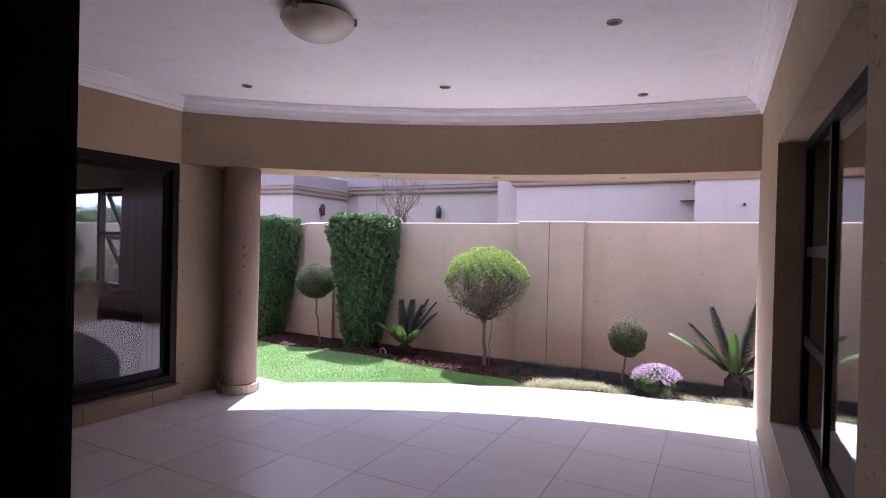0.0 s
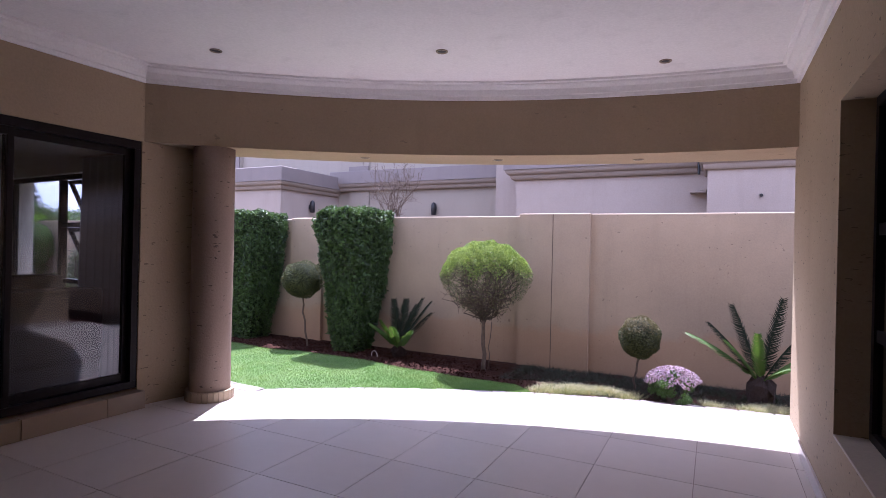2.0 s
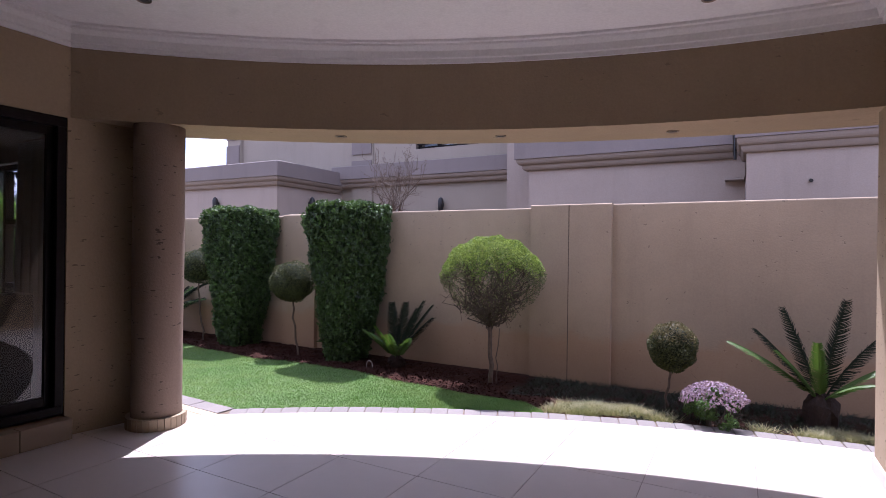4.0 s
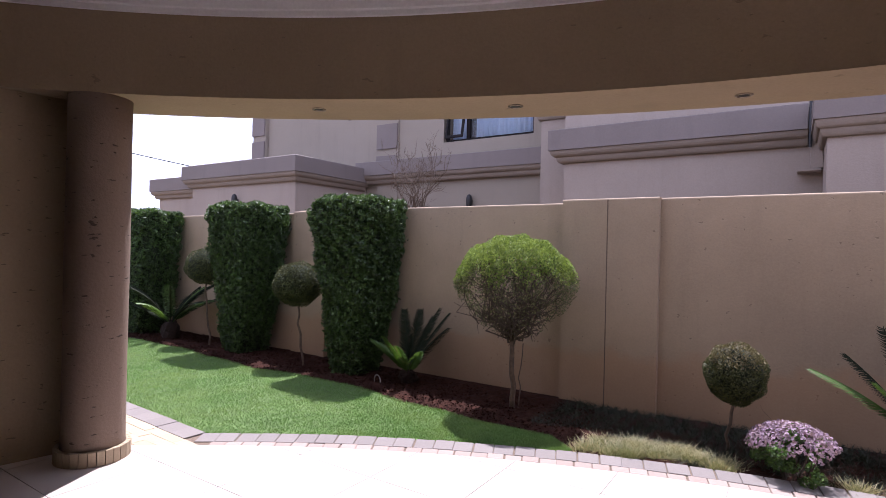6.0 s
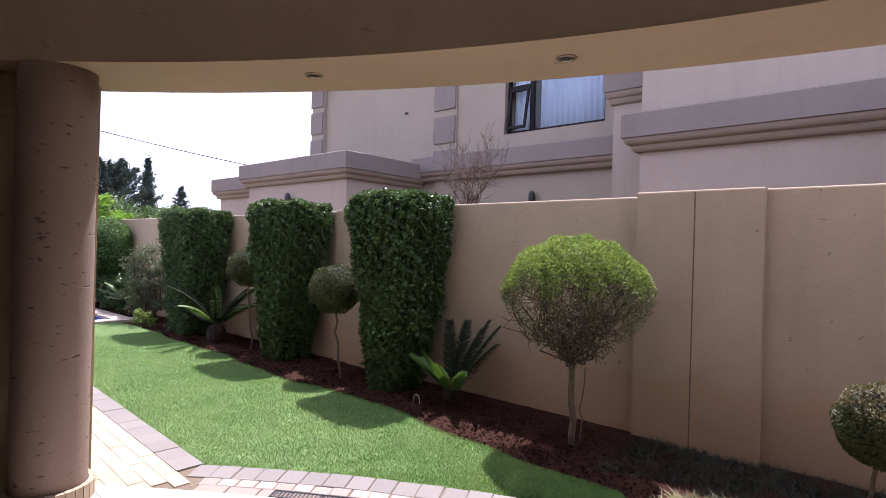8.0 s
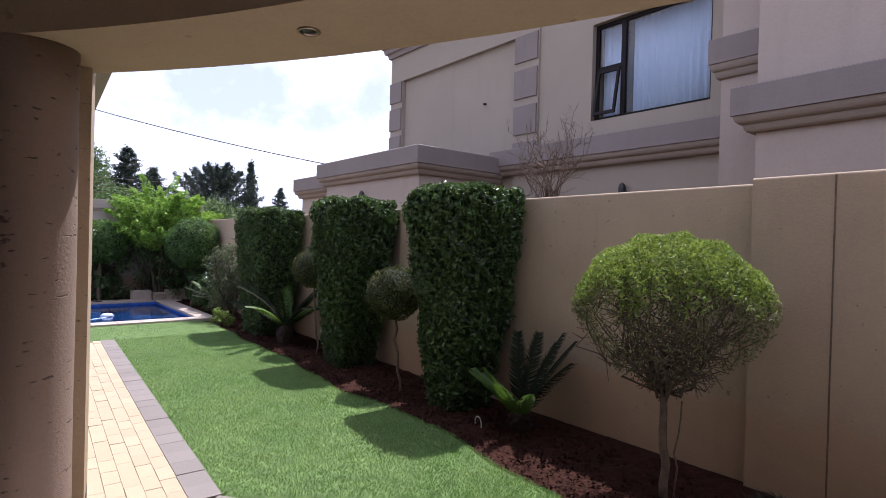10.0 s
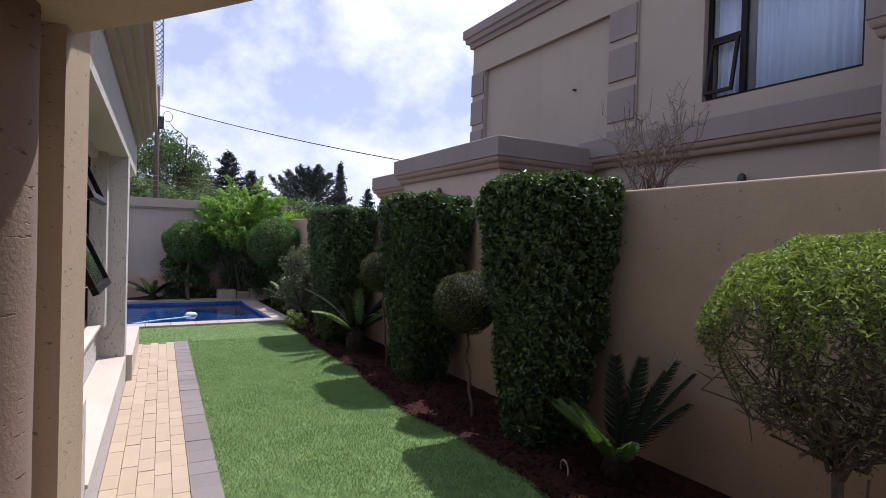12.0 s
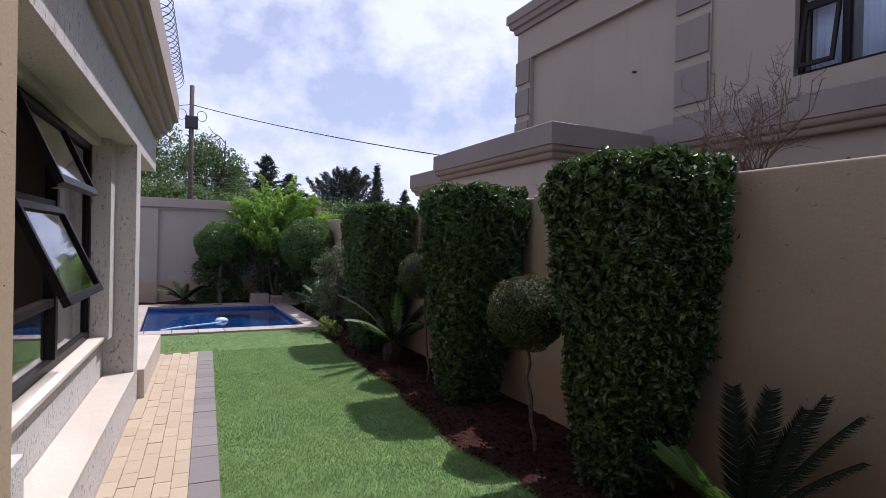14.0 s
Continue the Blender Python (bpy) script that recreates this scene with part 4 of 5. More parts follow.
def hedge(x, y, w, d, top, z0, narrow, label, count=26000):
    """A clipped flat-topped hedge that narrows to its foot."""
    t = thing("hedge", (x, y, z0), label, "hedge", "clipped hedges on the garden wall")
    h = top - z0

    def shape(u, v, f, shrink=0.0):
        k = narrow + (1 - narrow) * np.clip(f / 0.92, 0, 1) ** 0.8
        k = k * (1 - 0.10 * np.clip((f - 0.9) / 0.1, 0, 1) ** 2)
        return u * (w / 2 - shrink) * k, v * (d / 2 - shrink) * (0.35 + 0.65 * k)
    bm, rings = bmesh.new(), []
    for f in np.linspace(0.03, 0.985, 12):
        ring = []
        for a in np.linspace(0, 2 * np.pi, 28, endpoint=False):
            c, s = math.cos(a), math.sin(a)
            q = (abs(c) ** 5 + abs(s) ** 5) ** -0.2
            px, py = shape(c * q, s * q, f, 0.05)
            ring.append(bm.verts.new((px, py, f * h - 0.03)))
        rings.append(ring)
    for a, b in zip(rings, rings[1:]):
        for i in range(28):
            bm.faces.new((a[i], a[(i + 1) % 28], b[(i + 1) % 28], b[i]))
    bm.faces.new(rings[0][::-1])
    bm.faces.new(rings[-1])
    # dark shell for the shade between the leaves
    part("shade_core", bm, M_CORE, t)
    n_side, n_top = int(count * 0.8), int(count * 0.2)
    a = RNG.uniform(0, 2 * np.pi, n_side)
    f = RNG.uniform(0.0, 1, n_side) ** 0.85
    c, s = np.cos(a), np.sin(a)
    q = (np.abs(c) ** 5 + np.abs(s) ** 5) ** -0.2
    lump = 1 + 0.04 * np.sin(a * 5 + f * 9) + 0.035 * np.sin(a * 11 - f * 17) + 0.03 * np.sin(a * 3 + f * 23 + x)
    px, py = shape(c * q * lump, s * q * lump, f)
    depth = np.abs(RNG.normal(0, 0.032, n_side)) + 0.05 * np.sin(a * 23 + f * 37 + 2 * np.sin(f * 13)) * np.sin(a * 9 - f * 53 + x)
    nr = unit(np.stack([np.sign(c) * np.abs(c) ** 4, np.sign(s) * np.abs(s) ** 4, np.full(n_side, 0.25)], 1))
    p1 = np.stack([px, py, f * h], 1) - nr * depth[:, None] + RNG.normal(0, 0.012, (n_side, 3))
    u, v = RNG.uniform(-1, 1, n_top), RNG.uniform(-1, 1, n_top)
    u, v = u * np.sqrt(1 - v * v * 0.12), v * np.sqrt(1 - u * u * 0.12)
    p2 = np.stack([u * w * 0.47, v * d * 0.47, h - 0.05 * (np.abs(u) ** 6 + np.abs(v) ** 6) + 0.02 * np.sin(u * 7) + 0.02 * np.sin(v * 5 + u * 4) - np.abs(RNG.normal(0, 0.03, n_top)) + 0.025 * RNG.uniform(0, 1, n_top) ** 3 * 2 + 0.012], 1)
    nt = np.tile([0.0, 0, 1], (n_top, 1))
    part("foliage", leaves("foliage", np.concatenate([p1, p2]), np.concatenate([nr, nt]), 0.054, M_HEDGE, 1.0, 0.44), M_HEDGE, t)
    return t


hedge(-5.35, 7.56, 1.08, 0.86, 1.97, -0.24, 0.36, "tall glossy dark green hedge clipped flat against the wall", 70000)
hedge(-7.58, 7.56, 1.06, 0.86, 1.95, -0.24, 0.38, "tall glossy dark green hedge clipped flat against the wall", 52000)
hedge(-10.52, 7.56, 1.25, 0.86, 1.92, -0.24, 0.55, "tall dark green hedge, broader at the foot", 36000)


def ball(name, x, y, z0, zc, rx, rz, leaf, mat, count, label, stem=0.02, lean=(0, 0), dry=0, group="", flat=0.0):
    """A clipped ball of leaves on a bare stem."""
    t = thing(name, (x, y, z0), label, "topiary" if stem else "shrub", group)
    c = np.array([lean[0], lean[1], zc - z0])
    bm = bmesh.new()
    bmesh.ops.create_icosphere(bm, subdivisions=3, radius=1.0)
    for v in bm.verts:
        k = 0.86 + 0.06 * noise.noise(v.co * 2.5)
        v.co = Vector((c[0] + v.co.x * rx * k, c[1] + v.co.y * rx * k, c[2] + v.co.z * rz * k))
    # dark inner ball, the shade behind the leaves
    part("shade_core", bm, M_CORE, t)
    d = unit(RNG.normal(0, 1, (count, 3)))
    d[:, 2] = np.where(d[:, 2] < 0, d[:, 2] * (1 - flat), d[:, 2])
    lump = 1 + 0.04 * np.sin(d[:, 0] * 6 + d[:, 2] * 7) + 0.03 * np.sin(d[:, 1] * 11)
    r = lump * (1 - np.abs(RNG.normal(0, 0.055, count)))
    p = c + d * np.array([rx, rx, rz]) * r[:, None]
    if dry:
        cut = d[:, 2] > 0.42 + RNG.normal(0, 0.15, count)
        part("foliage", leaves("foliage", p[~cut], d[~cut], leaf, mat, 0.8), mat, t)
        part("new_growth", leaves("new_growth", p[cut], d[cut], leaf, M_DRY, 0.8), M_DRY, t, "sun-bleached yellowish tips")
    else:
        part("foliage", leaves("foliage", p, d, leaf, mat, 0.8), mat, t)
    if stem:
        bm = bmesh.new()
        twig_bundle(bm, (0, 0, -0.09), (lean[0], lean[1], zc - z0 - rz * 0.7), stem, stem * 0.8, 8, 0.02, 6)
        part("trunk", bm, M_BARK, t, smooth=True)
    return t


ball("topiary_ball", -6.07, 7.32, -0.17, 0.86, 0.325, 0.30, 0.026, M_BALL, 9000, "small round topiary with olive leaves on a thin stem", 0.016, (-0.12, -0.02), 0, "topiary balls")
ball("topiary_ball", -8.36, 7.45, -0.17, 1.02, 0.33, 0.29, 0.026, M_BALL, 7000, "small round topiary with olive leaves on a thin stem", 0.016, (-0.10, 0), 0, "topiary balls")
ball("topiary_ball", -1.05, 7.27, -0.17, 0.41, 0.235, 0.25, 0.024, M_BALL, 8000, "small round topiary with yellowed top on a pale stem", 0.014, (0.05, 0), 1, "topiary balls")


def open_tree(x, y, z0):
    """A clipped dome whose lower half is bare twigs under a cap of bright leaves."""
    t = thing("standard_tree", (x, y, z0), "clipped dome tree, bright green cap over bare twigs", "tree")
    zc, rx, rz = 1.00 - z0, 0.62, 0.53
    fork = Vector((-0.02, 0, 0.46 - z0))
    bm = bmesh.new()
    twig_bundle(bm, (0, 0, -0.06), fork, 0.030, 0.024, 9, 0.012, 6)
    twig_bundle(bm, (0.05, 0.03, -0.06), (0.09, 0.03, fork.z - 0.02), 0.007, 0.006, 5, 0.012, 6)
    part("trunk", bm, M_BARK, t, smooth=True)
    bm, tips = bmesh.new(), []
    for i in range(30):
        a = i * 2.4 + RNG.uniform(-0.3, 0.3)
        el = RNG.uniform(-0.62, 0.75)
        taper = 0.93 * (1 + 0.40 * min(0.0, el))
        e = Vector((math.cos(a) * math.cos(el) * rx * taper, math.sin(a) * math.cos(el) * rx * taper, zc + math.sin(el) * rz * 0.93))
        pts = twig_bundle(bm, fork + Vector((0, 0, RNG.uniform(-0.03, 0.05))), e * 0.97, 0.012, 0.0045, 5, 0.09, 5)
        tips.append(e)
        for j in range(7):
            s = pts[1 + j % 4].lerp(pts[2 + j % 4], RNG.uniform(0, 1))
            d = Vector((s.x, s.y, s.z - zc))
            g = Vector(RNG.normal(0, 0.5, 3)) + Vector((d.x / rx, d.y / rx, d.z / rz + 0.3))
            g.normalize()
            pull = 1 + 0.35 * min(0.0, g.z)
            e2 = Vector((g.x * rx * pull, g.y * rx * pull, zc + g.z * rz))
            e2 = s.lerp(e2, RNG.uniform(0.5, 0.92))
            p2 = twig_bundle(bm, s, e2, 0.0062, 0.003, 4, 0.13, 4)
            tips.append(e2)
            for q in range(3):
                b0 = p2[1 + q % 2].lerp(p2[2], RNG.uniform(0, 1))
                e3 = b0 + Vector(RNG.normal(0, 0.045, 3)) + Vector((g.x, g.y, g.z)) * 0.03
                tube(bm, [b0, e3], [0.0036, 0.002], 3)
    part("branchwork", bm, M_TWIG, t)
    cnt = 46000
    d = unit(RNG.normal(0, 1, (cnt, 3)))
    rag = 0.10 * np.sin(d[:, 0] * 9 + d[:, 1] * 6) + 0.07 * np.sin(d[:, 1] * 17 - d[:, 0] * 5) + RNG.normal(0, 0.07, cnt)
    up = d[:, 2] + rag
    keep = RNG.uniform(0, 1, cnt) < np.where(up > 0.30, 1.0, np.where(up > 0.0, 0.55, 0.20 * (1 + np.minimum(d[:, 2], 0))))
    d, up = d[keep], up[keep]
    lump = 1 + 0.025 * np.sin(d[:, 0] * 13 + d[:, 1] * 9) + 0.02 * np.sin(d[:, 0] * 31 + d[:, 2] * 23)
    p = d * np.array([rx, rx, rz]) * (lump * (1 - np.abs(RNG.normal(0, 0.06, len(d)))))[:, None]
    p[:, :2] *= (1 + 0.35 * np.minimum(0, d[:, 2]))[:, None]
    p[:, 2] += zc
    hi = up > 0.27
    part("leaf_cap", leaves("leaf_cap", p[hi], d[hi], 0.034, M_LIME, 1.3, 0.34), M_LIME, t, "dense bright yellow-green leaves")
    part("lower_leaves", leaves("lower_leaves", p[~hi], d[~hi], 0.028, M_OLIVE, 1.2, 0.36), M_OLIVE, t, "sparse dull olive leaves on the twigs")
    return t


open_tree(-2.98, 7.27, -0.17)


def cycad(x, y, z0, fronds, label, stump=0.16, group="cycads", tall=1.0):
    """fronds: bearing, rise at the base, length, droop, light or dark."""
    t = thing("cycad", (x, y, z0), label, "cycad", group)
    bm = lathe(bmesh.new(), [(stump * 0.7, -0.08), (stump * 0.9, 0.02), (stump * 0.92, 0.06 * tall), (stump * 0.85, 0.11 * tall), (stump * 0.55, 0.15 * tall), (0.02, 0.17 * tall)], 18)
    for v in bm.verts:
        v.co += Vector(RNG.normal(0, 0.015, 3))
    part("stump", bm, M_STUMP, t, "scaly brown stump")
    for az, el, ln, droop, light in fronds:
        bm = bmesh.new()
        ca, sa = math.cos(radians(az)), math.sin(radians(az))
        pts, n, ln = [], 16, ln * 0.88
        px, pz, e = 0.02, 0.13 * tall, radians(el)
        for i in range(n + 1):
            pts.append(Vector((px * ca, px * sa, pz)))
            px, pz = px + math.cos(e) * ln / n, pz + math.sin(e) * ln / n
            e -= radians(droop) / n
        tube(bm, pts, [0.009 - 0.0065 * i / n for i in range(n + 1)], 5)
        side = Vector((-sa, ca, 0))
        base = []
        for i in range(61):
            f = min(0.12 + 0.88 * i / 60, 0.999)
            k = min(int(f * n), n - 1)
            base.append(bm.verts.new(pts[k].lerp(pts[k + 1], f * n - k)))
        for i in range(60):
            f = 0.12 + 0.88 * i / 60
            k = min(int(f * n), n - 1)
            p = pts[k].lerp(pts[k + 1], f * n - k)
            tan = (pts[k + 1] - pts[k]).normalized()
            up = side.cross(tan)
            size = 0.150 * math.sin(math.pi * min(1.0, 0.22 + f * 0.66)) ** 0.8 * min(1.0, ln / 0.8)
            for sg in (1, -1):
                d = (side * sg * 0.78 + tan * 0.68 + up * 0.36 + Vector(RNG.normal(0, 0.05, 3))).normalized()
                w = d.cross(up).normalized() * 0.0082
                w = w if w.dot(tan) > 0 else -w
                v = base[i:i + 2] + [bm.verts.new(q) for q in (p + d * size * 0.5 + w * 0.62 + up * 0.006, p + d * size - up * 0.004, p + d * size * 0.5 - w * 0.62 + up * 0.006)]
                bm.faces.new(v)
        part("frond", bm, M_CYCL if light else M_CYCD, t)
    return t


cycad(-4.47, 7.50, -0.2, [(200, 52, 0.66, 26, 1), (228, 54, 0.66, 24, 1), (255, 60, 0.66, 14, 1), (290, 50, 0.70, 20, 1), (176, 48, 0.62, 30, 1), (320, 44, 0.7, 20, 1), (140, 80, 0.86, 14, 0), (100, 76, 0.88, 14, 0), (55, 72, 0.95, 16, 0), (25, 66, 0.98, 18, 0), (0, 58, 0.90, 22, 0), (80, 68, 0.85, 20, 0)], "young cycad with light green and dark upright fronds", 0.12, "cycads", 0.7)
cycad(0.26, 7.42, -0.22, [(184, 46, 1.02, 26, 1), (196, 62, 0.66, 22, 1), (255, 80, 0.66, 14, 1), (350, 50, 0.80, 24, 1), (168, 58, 0.92, 18, 0), (138, 72, 1.02, 12, 0), (48, 78, 1.10, 12, 0), (20, 62, 0.95, 22, 0), (310, 46, 0.66, 36, 1)], "cycad with lime green and dark fronds on a brown stump", 0.15, "cycads", 1.8)
cycad(-9.45, 7.45, -0.2, [(i * 29 + 10, 46 + (i * 17) % 34, 1.22, 44, i % 5 == 0) for i in range(16)], "spreading dark cycad beneath the hedges", 0.16, "cycads", 1.6)
cycad(-16.55, 5.0, -0.2, [(i * 40 + 5, 35 + (i * 23) % 30, 0.75, 45, i % 2) for i in range(11)], "low cycad against the boundary wall", 0.14)
cycad(-13.4, 7.6, -0.2, [(i * 36 + 12, 40 + (i * 19) % 30, 0.9, 40, i % 3 == 0) for i in range(12)], "spreading cycad beside the pool", 0.15)

ball("round_shrub", -16.55, 5.80, -0.2, 1.26, 0.60, 0.53, 0.055, M_SHRUB, 14000, "rounded clipped green shrub on a stem by the wall", 0.05, (0, 0), 0, "round shrubs")
ball("round_shrub", -15.0, 7.50, -0.2, 1.28, 0.62, 0.60, 0.055, M_SHRUB, 14000, "rounded clipped green shrub on a stem by the pool", 0.05, (0, 0), 0, "round shrubs")


def loose_shrub(name, x, y, z0, w, h, leaf, mat, count, stems, label, category="shrub", bare=0.15, spread=0.5, twig=M_TWIG, clumps=40):
    """An open shrub or tree: forking stems and clumps of leaves with gaps between."""
    t = thing(name, (x, y, z0), label, category)
    bm, ends = bmesh.new(), []
    for i in range(stems):
        a = i * 2.4
        e = Vector((math.cos(a) * w * spread * RNG.uniform(0.5, 1), math.sin(a) * w * spread * RNG.uniform(0.5, 1), h * RNG.uniform(0.6, 0.95)))
        pts = twig_bundle(bm, (0.03 * math.cos(a), 0.03 * math.sin(a), -0.08), e, 0.013 * h + 0.004, 0.004 * h, 6, 0.03, 5)
        ends.append(e)
        for j in range(7):
            s = pts[1 + j % 4].lerp(pts[2 + j % 4], RNG.uniform(0, 1))
            e2 = s + Vector(RNG.normal(0, 0.16 * w, 3)) + Vector((e.x, e.y, abs(e.z) * 0.4)) * 0.35
            twig_bundle(bm, s, e2, 0.004 * h, 0.0015 * h, 4, 0.08, 3)
            ends.append(e2)
    part("branchwork", bm, twig, t)
    if count:
        cz = RNG.uniform(bare, 1.0, clumps)
        ca = RNG.uniform(0, 2 * np.pi, clumps)
        cr = np.sqrt(RNG.uniform(0, 1, clumps)) * w * 0.5 * np.sin(np.pi * np.clip(0.12 + 0.8 * cz, 0, 1)) ** 0.6
        cc = np.stack([cr * np.cos(ca), cr * np.sin(ca), cz * h * 0.93], 1)
        pick = RNG.integers(0, clumps, count)
        d = unit(RNG.normal(0, 1, (count, 3)))
        rad = (0.17 * min(w, h) * RNG.uniform(0.7, 1.25, clumps))[pick]
        p = cc[pick] + d * (rad * RNG.uniform(0.55, 1.05, count))[:, None] * np.array([1, 1, 0.8])
        part("foliage", leaves("foliage", p, d + np.array([0, 0, 0.4]), leaf, mat, 0.8), mat, t)
    return t


def spray_shrub(x, y, z0, w, h, label):
    """A tall shrub of arching leafy shoots with a ragged, pointed outline."""
    t = thing("tall_shrub", (x, y, z0), label, "shrub")
    bm, pos, nr = bmesh.new(), [], []
    for i in range(12):
        a = i * 2.4
        twig_bundle(bm, (0.04 * math.cos(a), 0.04 * math.sin(a), -0.05), (math.cos(a) * w * 0.22, math.sin(a) * w * 0.22, h * RNG.uniform(0.55, 0.75)), 0.03, 0.01, 6, 0.03, 5)
    for i in range(170):
        a, u = RNG.uniform(0, 2 * math.pi), math.sqrt(RNG.uniform(0.05, 1))
        s = Vector((math.cos(a) * u * w * 0.30, math.sin(a) * u * w * 0.30, h * RNG.uniform(0.36, 0.78 - 0.2 * u)))
        ln = RNG.uniform(0.45, 0.85)
        e = s + Vector((math.cos(a) * ln * (0.25 + 0.6 * u), math.sin(a) * ln * (0.25 + 0.6 * u), ln * (0.9 - 0.55 * u)))
        tube(bm, [s, s.lerp(e, 0.5) + Vector((0, 0, 0.04)), e], [0.008, 0.006, 0.002], 4)
        q = RNG.uniform(0.05, 1.02, 150)[:, None]
        d = unit(RNG.normal(0, 1, (150, 3)))
        pos.append(np.array(s) * (1 - q) + np.array(e) * q + np.array([0, 0, 0.16]) * q * (1 - q) + d * (0.15 * (1.1 - 0.85 * q)))
        nr.append(d * 0.5 + np.array([0, 0, 0.7]))
    part("branchwork", bm, M_TWIG, t)
    part("foliage", leaves("foliage", np.concatenate(pos), np.concatenate(nr), 0.10, M_SPRAY, 0.6, 0.4), M_SPRAY, t)
    return t


spray_shrub(-16.5, 7.15, -0.2, 2.6, 3.75, "tall loose bright green shrub behind the pool")
loose_shrub("silver_shrub", -12.3, 7.5, -0.2, 0.95, 1.55, 0.05, M_SILVER, 6000, 8, "airy grey-green shrub beside a hedge", clumps=40)
loose_shrub("low_plant", -11.6, 7.15, -0.2, 0.45, 0.4, 0.05, M_LIME, 1200, 5, "low yellow-green plant at the bed edge", "plant", 0.1, clumps=14)
# dark foliage added to fill the shade under the bushes
for x, y, w, h in ((-16.9, 5.75, 1.2, 1.2), (-16.9, 6.9, 1.6, 2.0), (-16.4, 7.75, 1.4, 1.4), (-14.9, 7.75, 0.9, 1.0), (-13.8, 7.75, 0.9, 0.9)):
    loose_shrub("shade_filler_shrub", x, y, -0.19, w, h, 0.07, M_HEDGE, 6000, 6, "dark filler shrub, added for the shade under the clipped bushes", clumps=45, bare=0.05)
bare = thing("bare_shrub", (-5.95, 9.62, GROUND), "leafless brown shrub behind the garden wall", "shrub")
bm = bmesh.new()
for i in range(5):
    a = i * 1.26
    knee = Vector((0.12 * math.cos(a), 0.10 * math.sin(a), 2.50 + 0.08 * (i % 3)))
    twig_bundle(bm, (0.03 * math.cos(a), 0.03 * math.sin(a), 0), knee, 0.022, 0.014, 6, 0.012, 5)
    for j in range(4):
        e = knee + Vector((0.42 * math.cos(a + j * 0.5 - 1.0) * RNG.uniform(0.3, 1.2), 0.35 * math.sin(a + j * 0.5 - 1.0), RNG.uniform(0.45, 1.10)))
        pts = twig_bundle(bm, knee - Vector((0, 0, RNG.uniform(0, 0.35))), e, 0.009, 0.004, 5, 0.10, 4)
        for q in range(7):
            s0 = pts[1 + q % 3].lerp(pts[2 + q % 3], RNG.uniform(0, 1))
            e2 = s0 + Vector(RNG.normal(0, 0.13, 3)) + Vector((0, 0, 0.12))
            p2 = twig_bundle(bm, s0, e2, 0.004, 0.002, 4, 0.09, 3)
            for r in range(2):
                tube(bm, [p2[2], p2[2] + Vector(RNG.normal(0, 0.07, 3)) + Vector((0, 0, 0.05))], [0.0025, 0.0015], 3)
part("branchwork", bm, M_BARK, bare)

flower = loose_shrub("flowering_shrub", -0.60, 6.90, -0.2, 0.62, 0.36, 0.032, M_SHRUB, 4200, 8, "low shrub covered with lilac flowers", clumps=26, bare=0.05)
d = unit(RNG.normal(0, 1, (2600, 3)))
d[:, 2] = np.abs(d[:, 2])
d = d[d[:, 2] > 0.22 + 0.12 * np.sin(d[:, 0] * 9)]
part("blossoms", leaves("blossoms", np.array([0, 0, 0.17]) + d * np.array([0.31, 0.27, 0.22]) * (1 - np.abs(RNG.normal(0, 0.10, len(d))))[:, None], d, 0.024, M_FLOWER, 0.6, 0.7), M_FLOWER, flower, "clusters of lilac flowers")


# dark groundcover and pale tufts
def ground_z(x, y):
    return LAWN - 0.012 + (-0.24 - LAWN + 0.012) * np.clip((y - 6.2) / (YW - 6.2), 0, 1)


gx, gy = RNG.uniform(-2.6, 1.6, 34000), RNG.uniform(5.9, YW - 0.02, 34000)
ok = gy > np.array([lawn_south(min(x, 0.85)) for x in gx]) + np.where(gx < -1.9, 0.75, 0.12) + 0.1 * np.sin(gx * 6)
gx, gy = gx[ok], gy[ok]
tuft = np.round(gx * 9) * 0.113 + RNG.normal(0, 0.028, len(gx))
gp = np.stack([gx * 0.35 + tuft * 0.65, gy, ground_z(gx, gy) - 0.01], 1)
cover = part("groundcover", blades("groundcover", gp, 0.060, 0.010, M_MONDO, 0.9), M_MONDO)
tagged(cover, "dark low grassy groundcover at the wall", "groundcover", "", "stuff")
n = 11000
mid = np.stack([RNG.uniform(-2.0, -1.0, 26), RNG.uniform(0.10, 0.42, 26)], 1)
mid = np.concatenate([mid, np.stack([RNG.uniform(-0.3, 0.7, 9), RNG.uniform(0.08, 0.3, 9)], 1)])
pick = RNG.integers(0, len(mid), n)
cx = mid[pick, 0] + RNG.normal(0, 0.045, n)
cy = np.array([lawn_south(min(x, 0.85)) for x in cx]) + mid[pick, 1] + RNG.normal(0, 0.04, n)
pale = part("pale_tufts", blades("pale_tufts", np.stack([cx, cy, ground_z(cx, cy) - 0.01], 1), 0.075, 0.010, M_STRAW, 0.9), M_STRAW)
tagged(pale, "straw-coloured tufts of ornamental grass along the kerb", "grass", "", "stuff")
mx = RNG.uniform(-11.4, -2.1, 9000)
my = np.array([bed_edge(x) for x in mx]) + 0.02 + RNG.uniform(0, 1, 9000) ** 1.3 * 1.1
ok = my < YW - 0.05
mx, my = mx[ok], my[ok]
mp = np.stack([mx, my, LAWN - 0.014 - 0.035 * np.clip((my - 6.8) / 1.2, 0, 1) + np.abs(RNG.normal(0, 0.010, len(mx)))], 1)
mulch = part("bark_chips", leaves("bark_chips", mp, np.tile([0, 0, 1.0], (len(mp), 1)), 0.035, M_MULCH, 0.6, 0.6), M_MULCH)
tagged(mulch, "scattered red-brown bark chips on the bed", "mulch", "", "stuff")
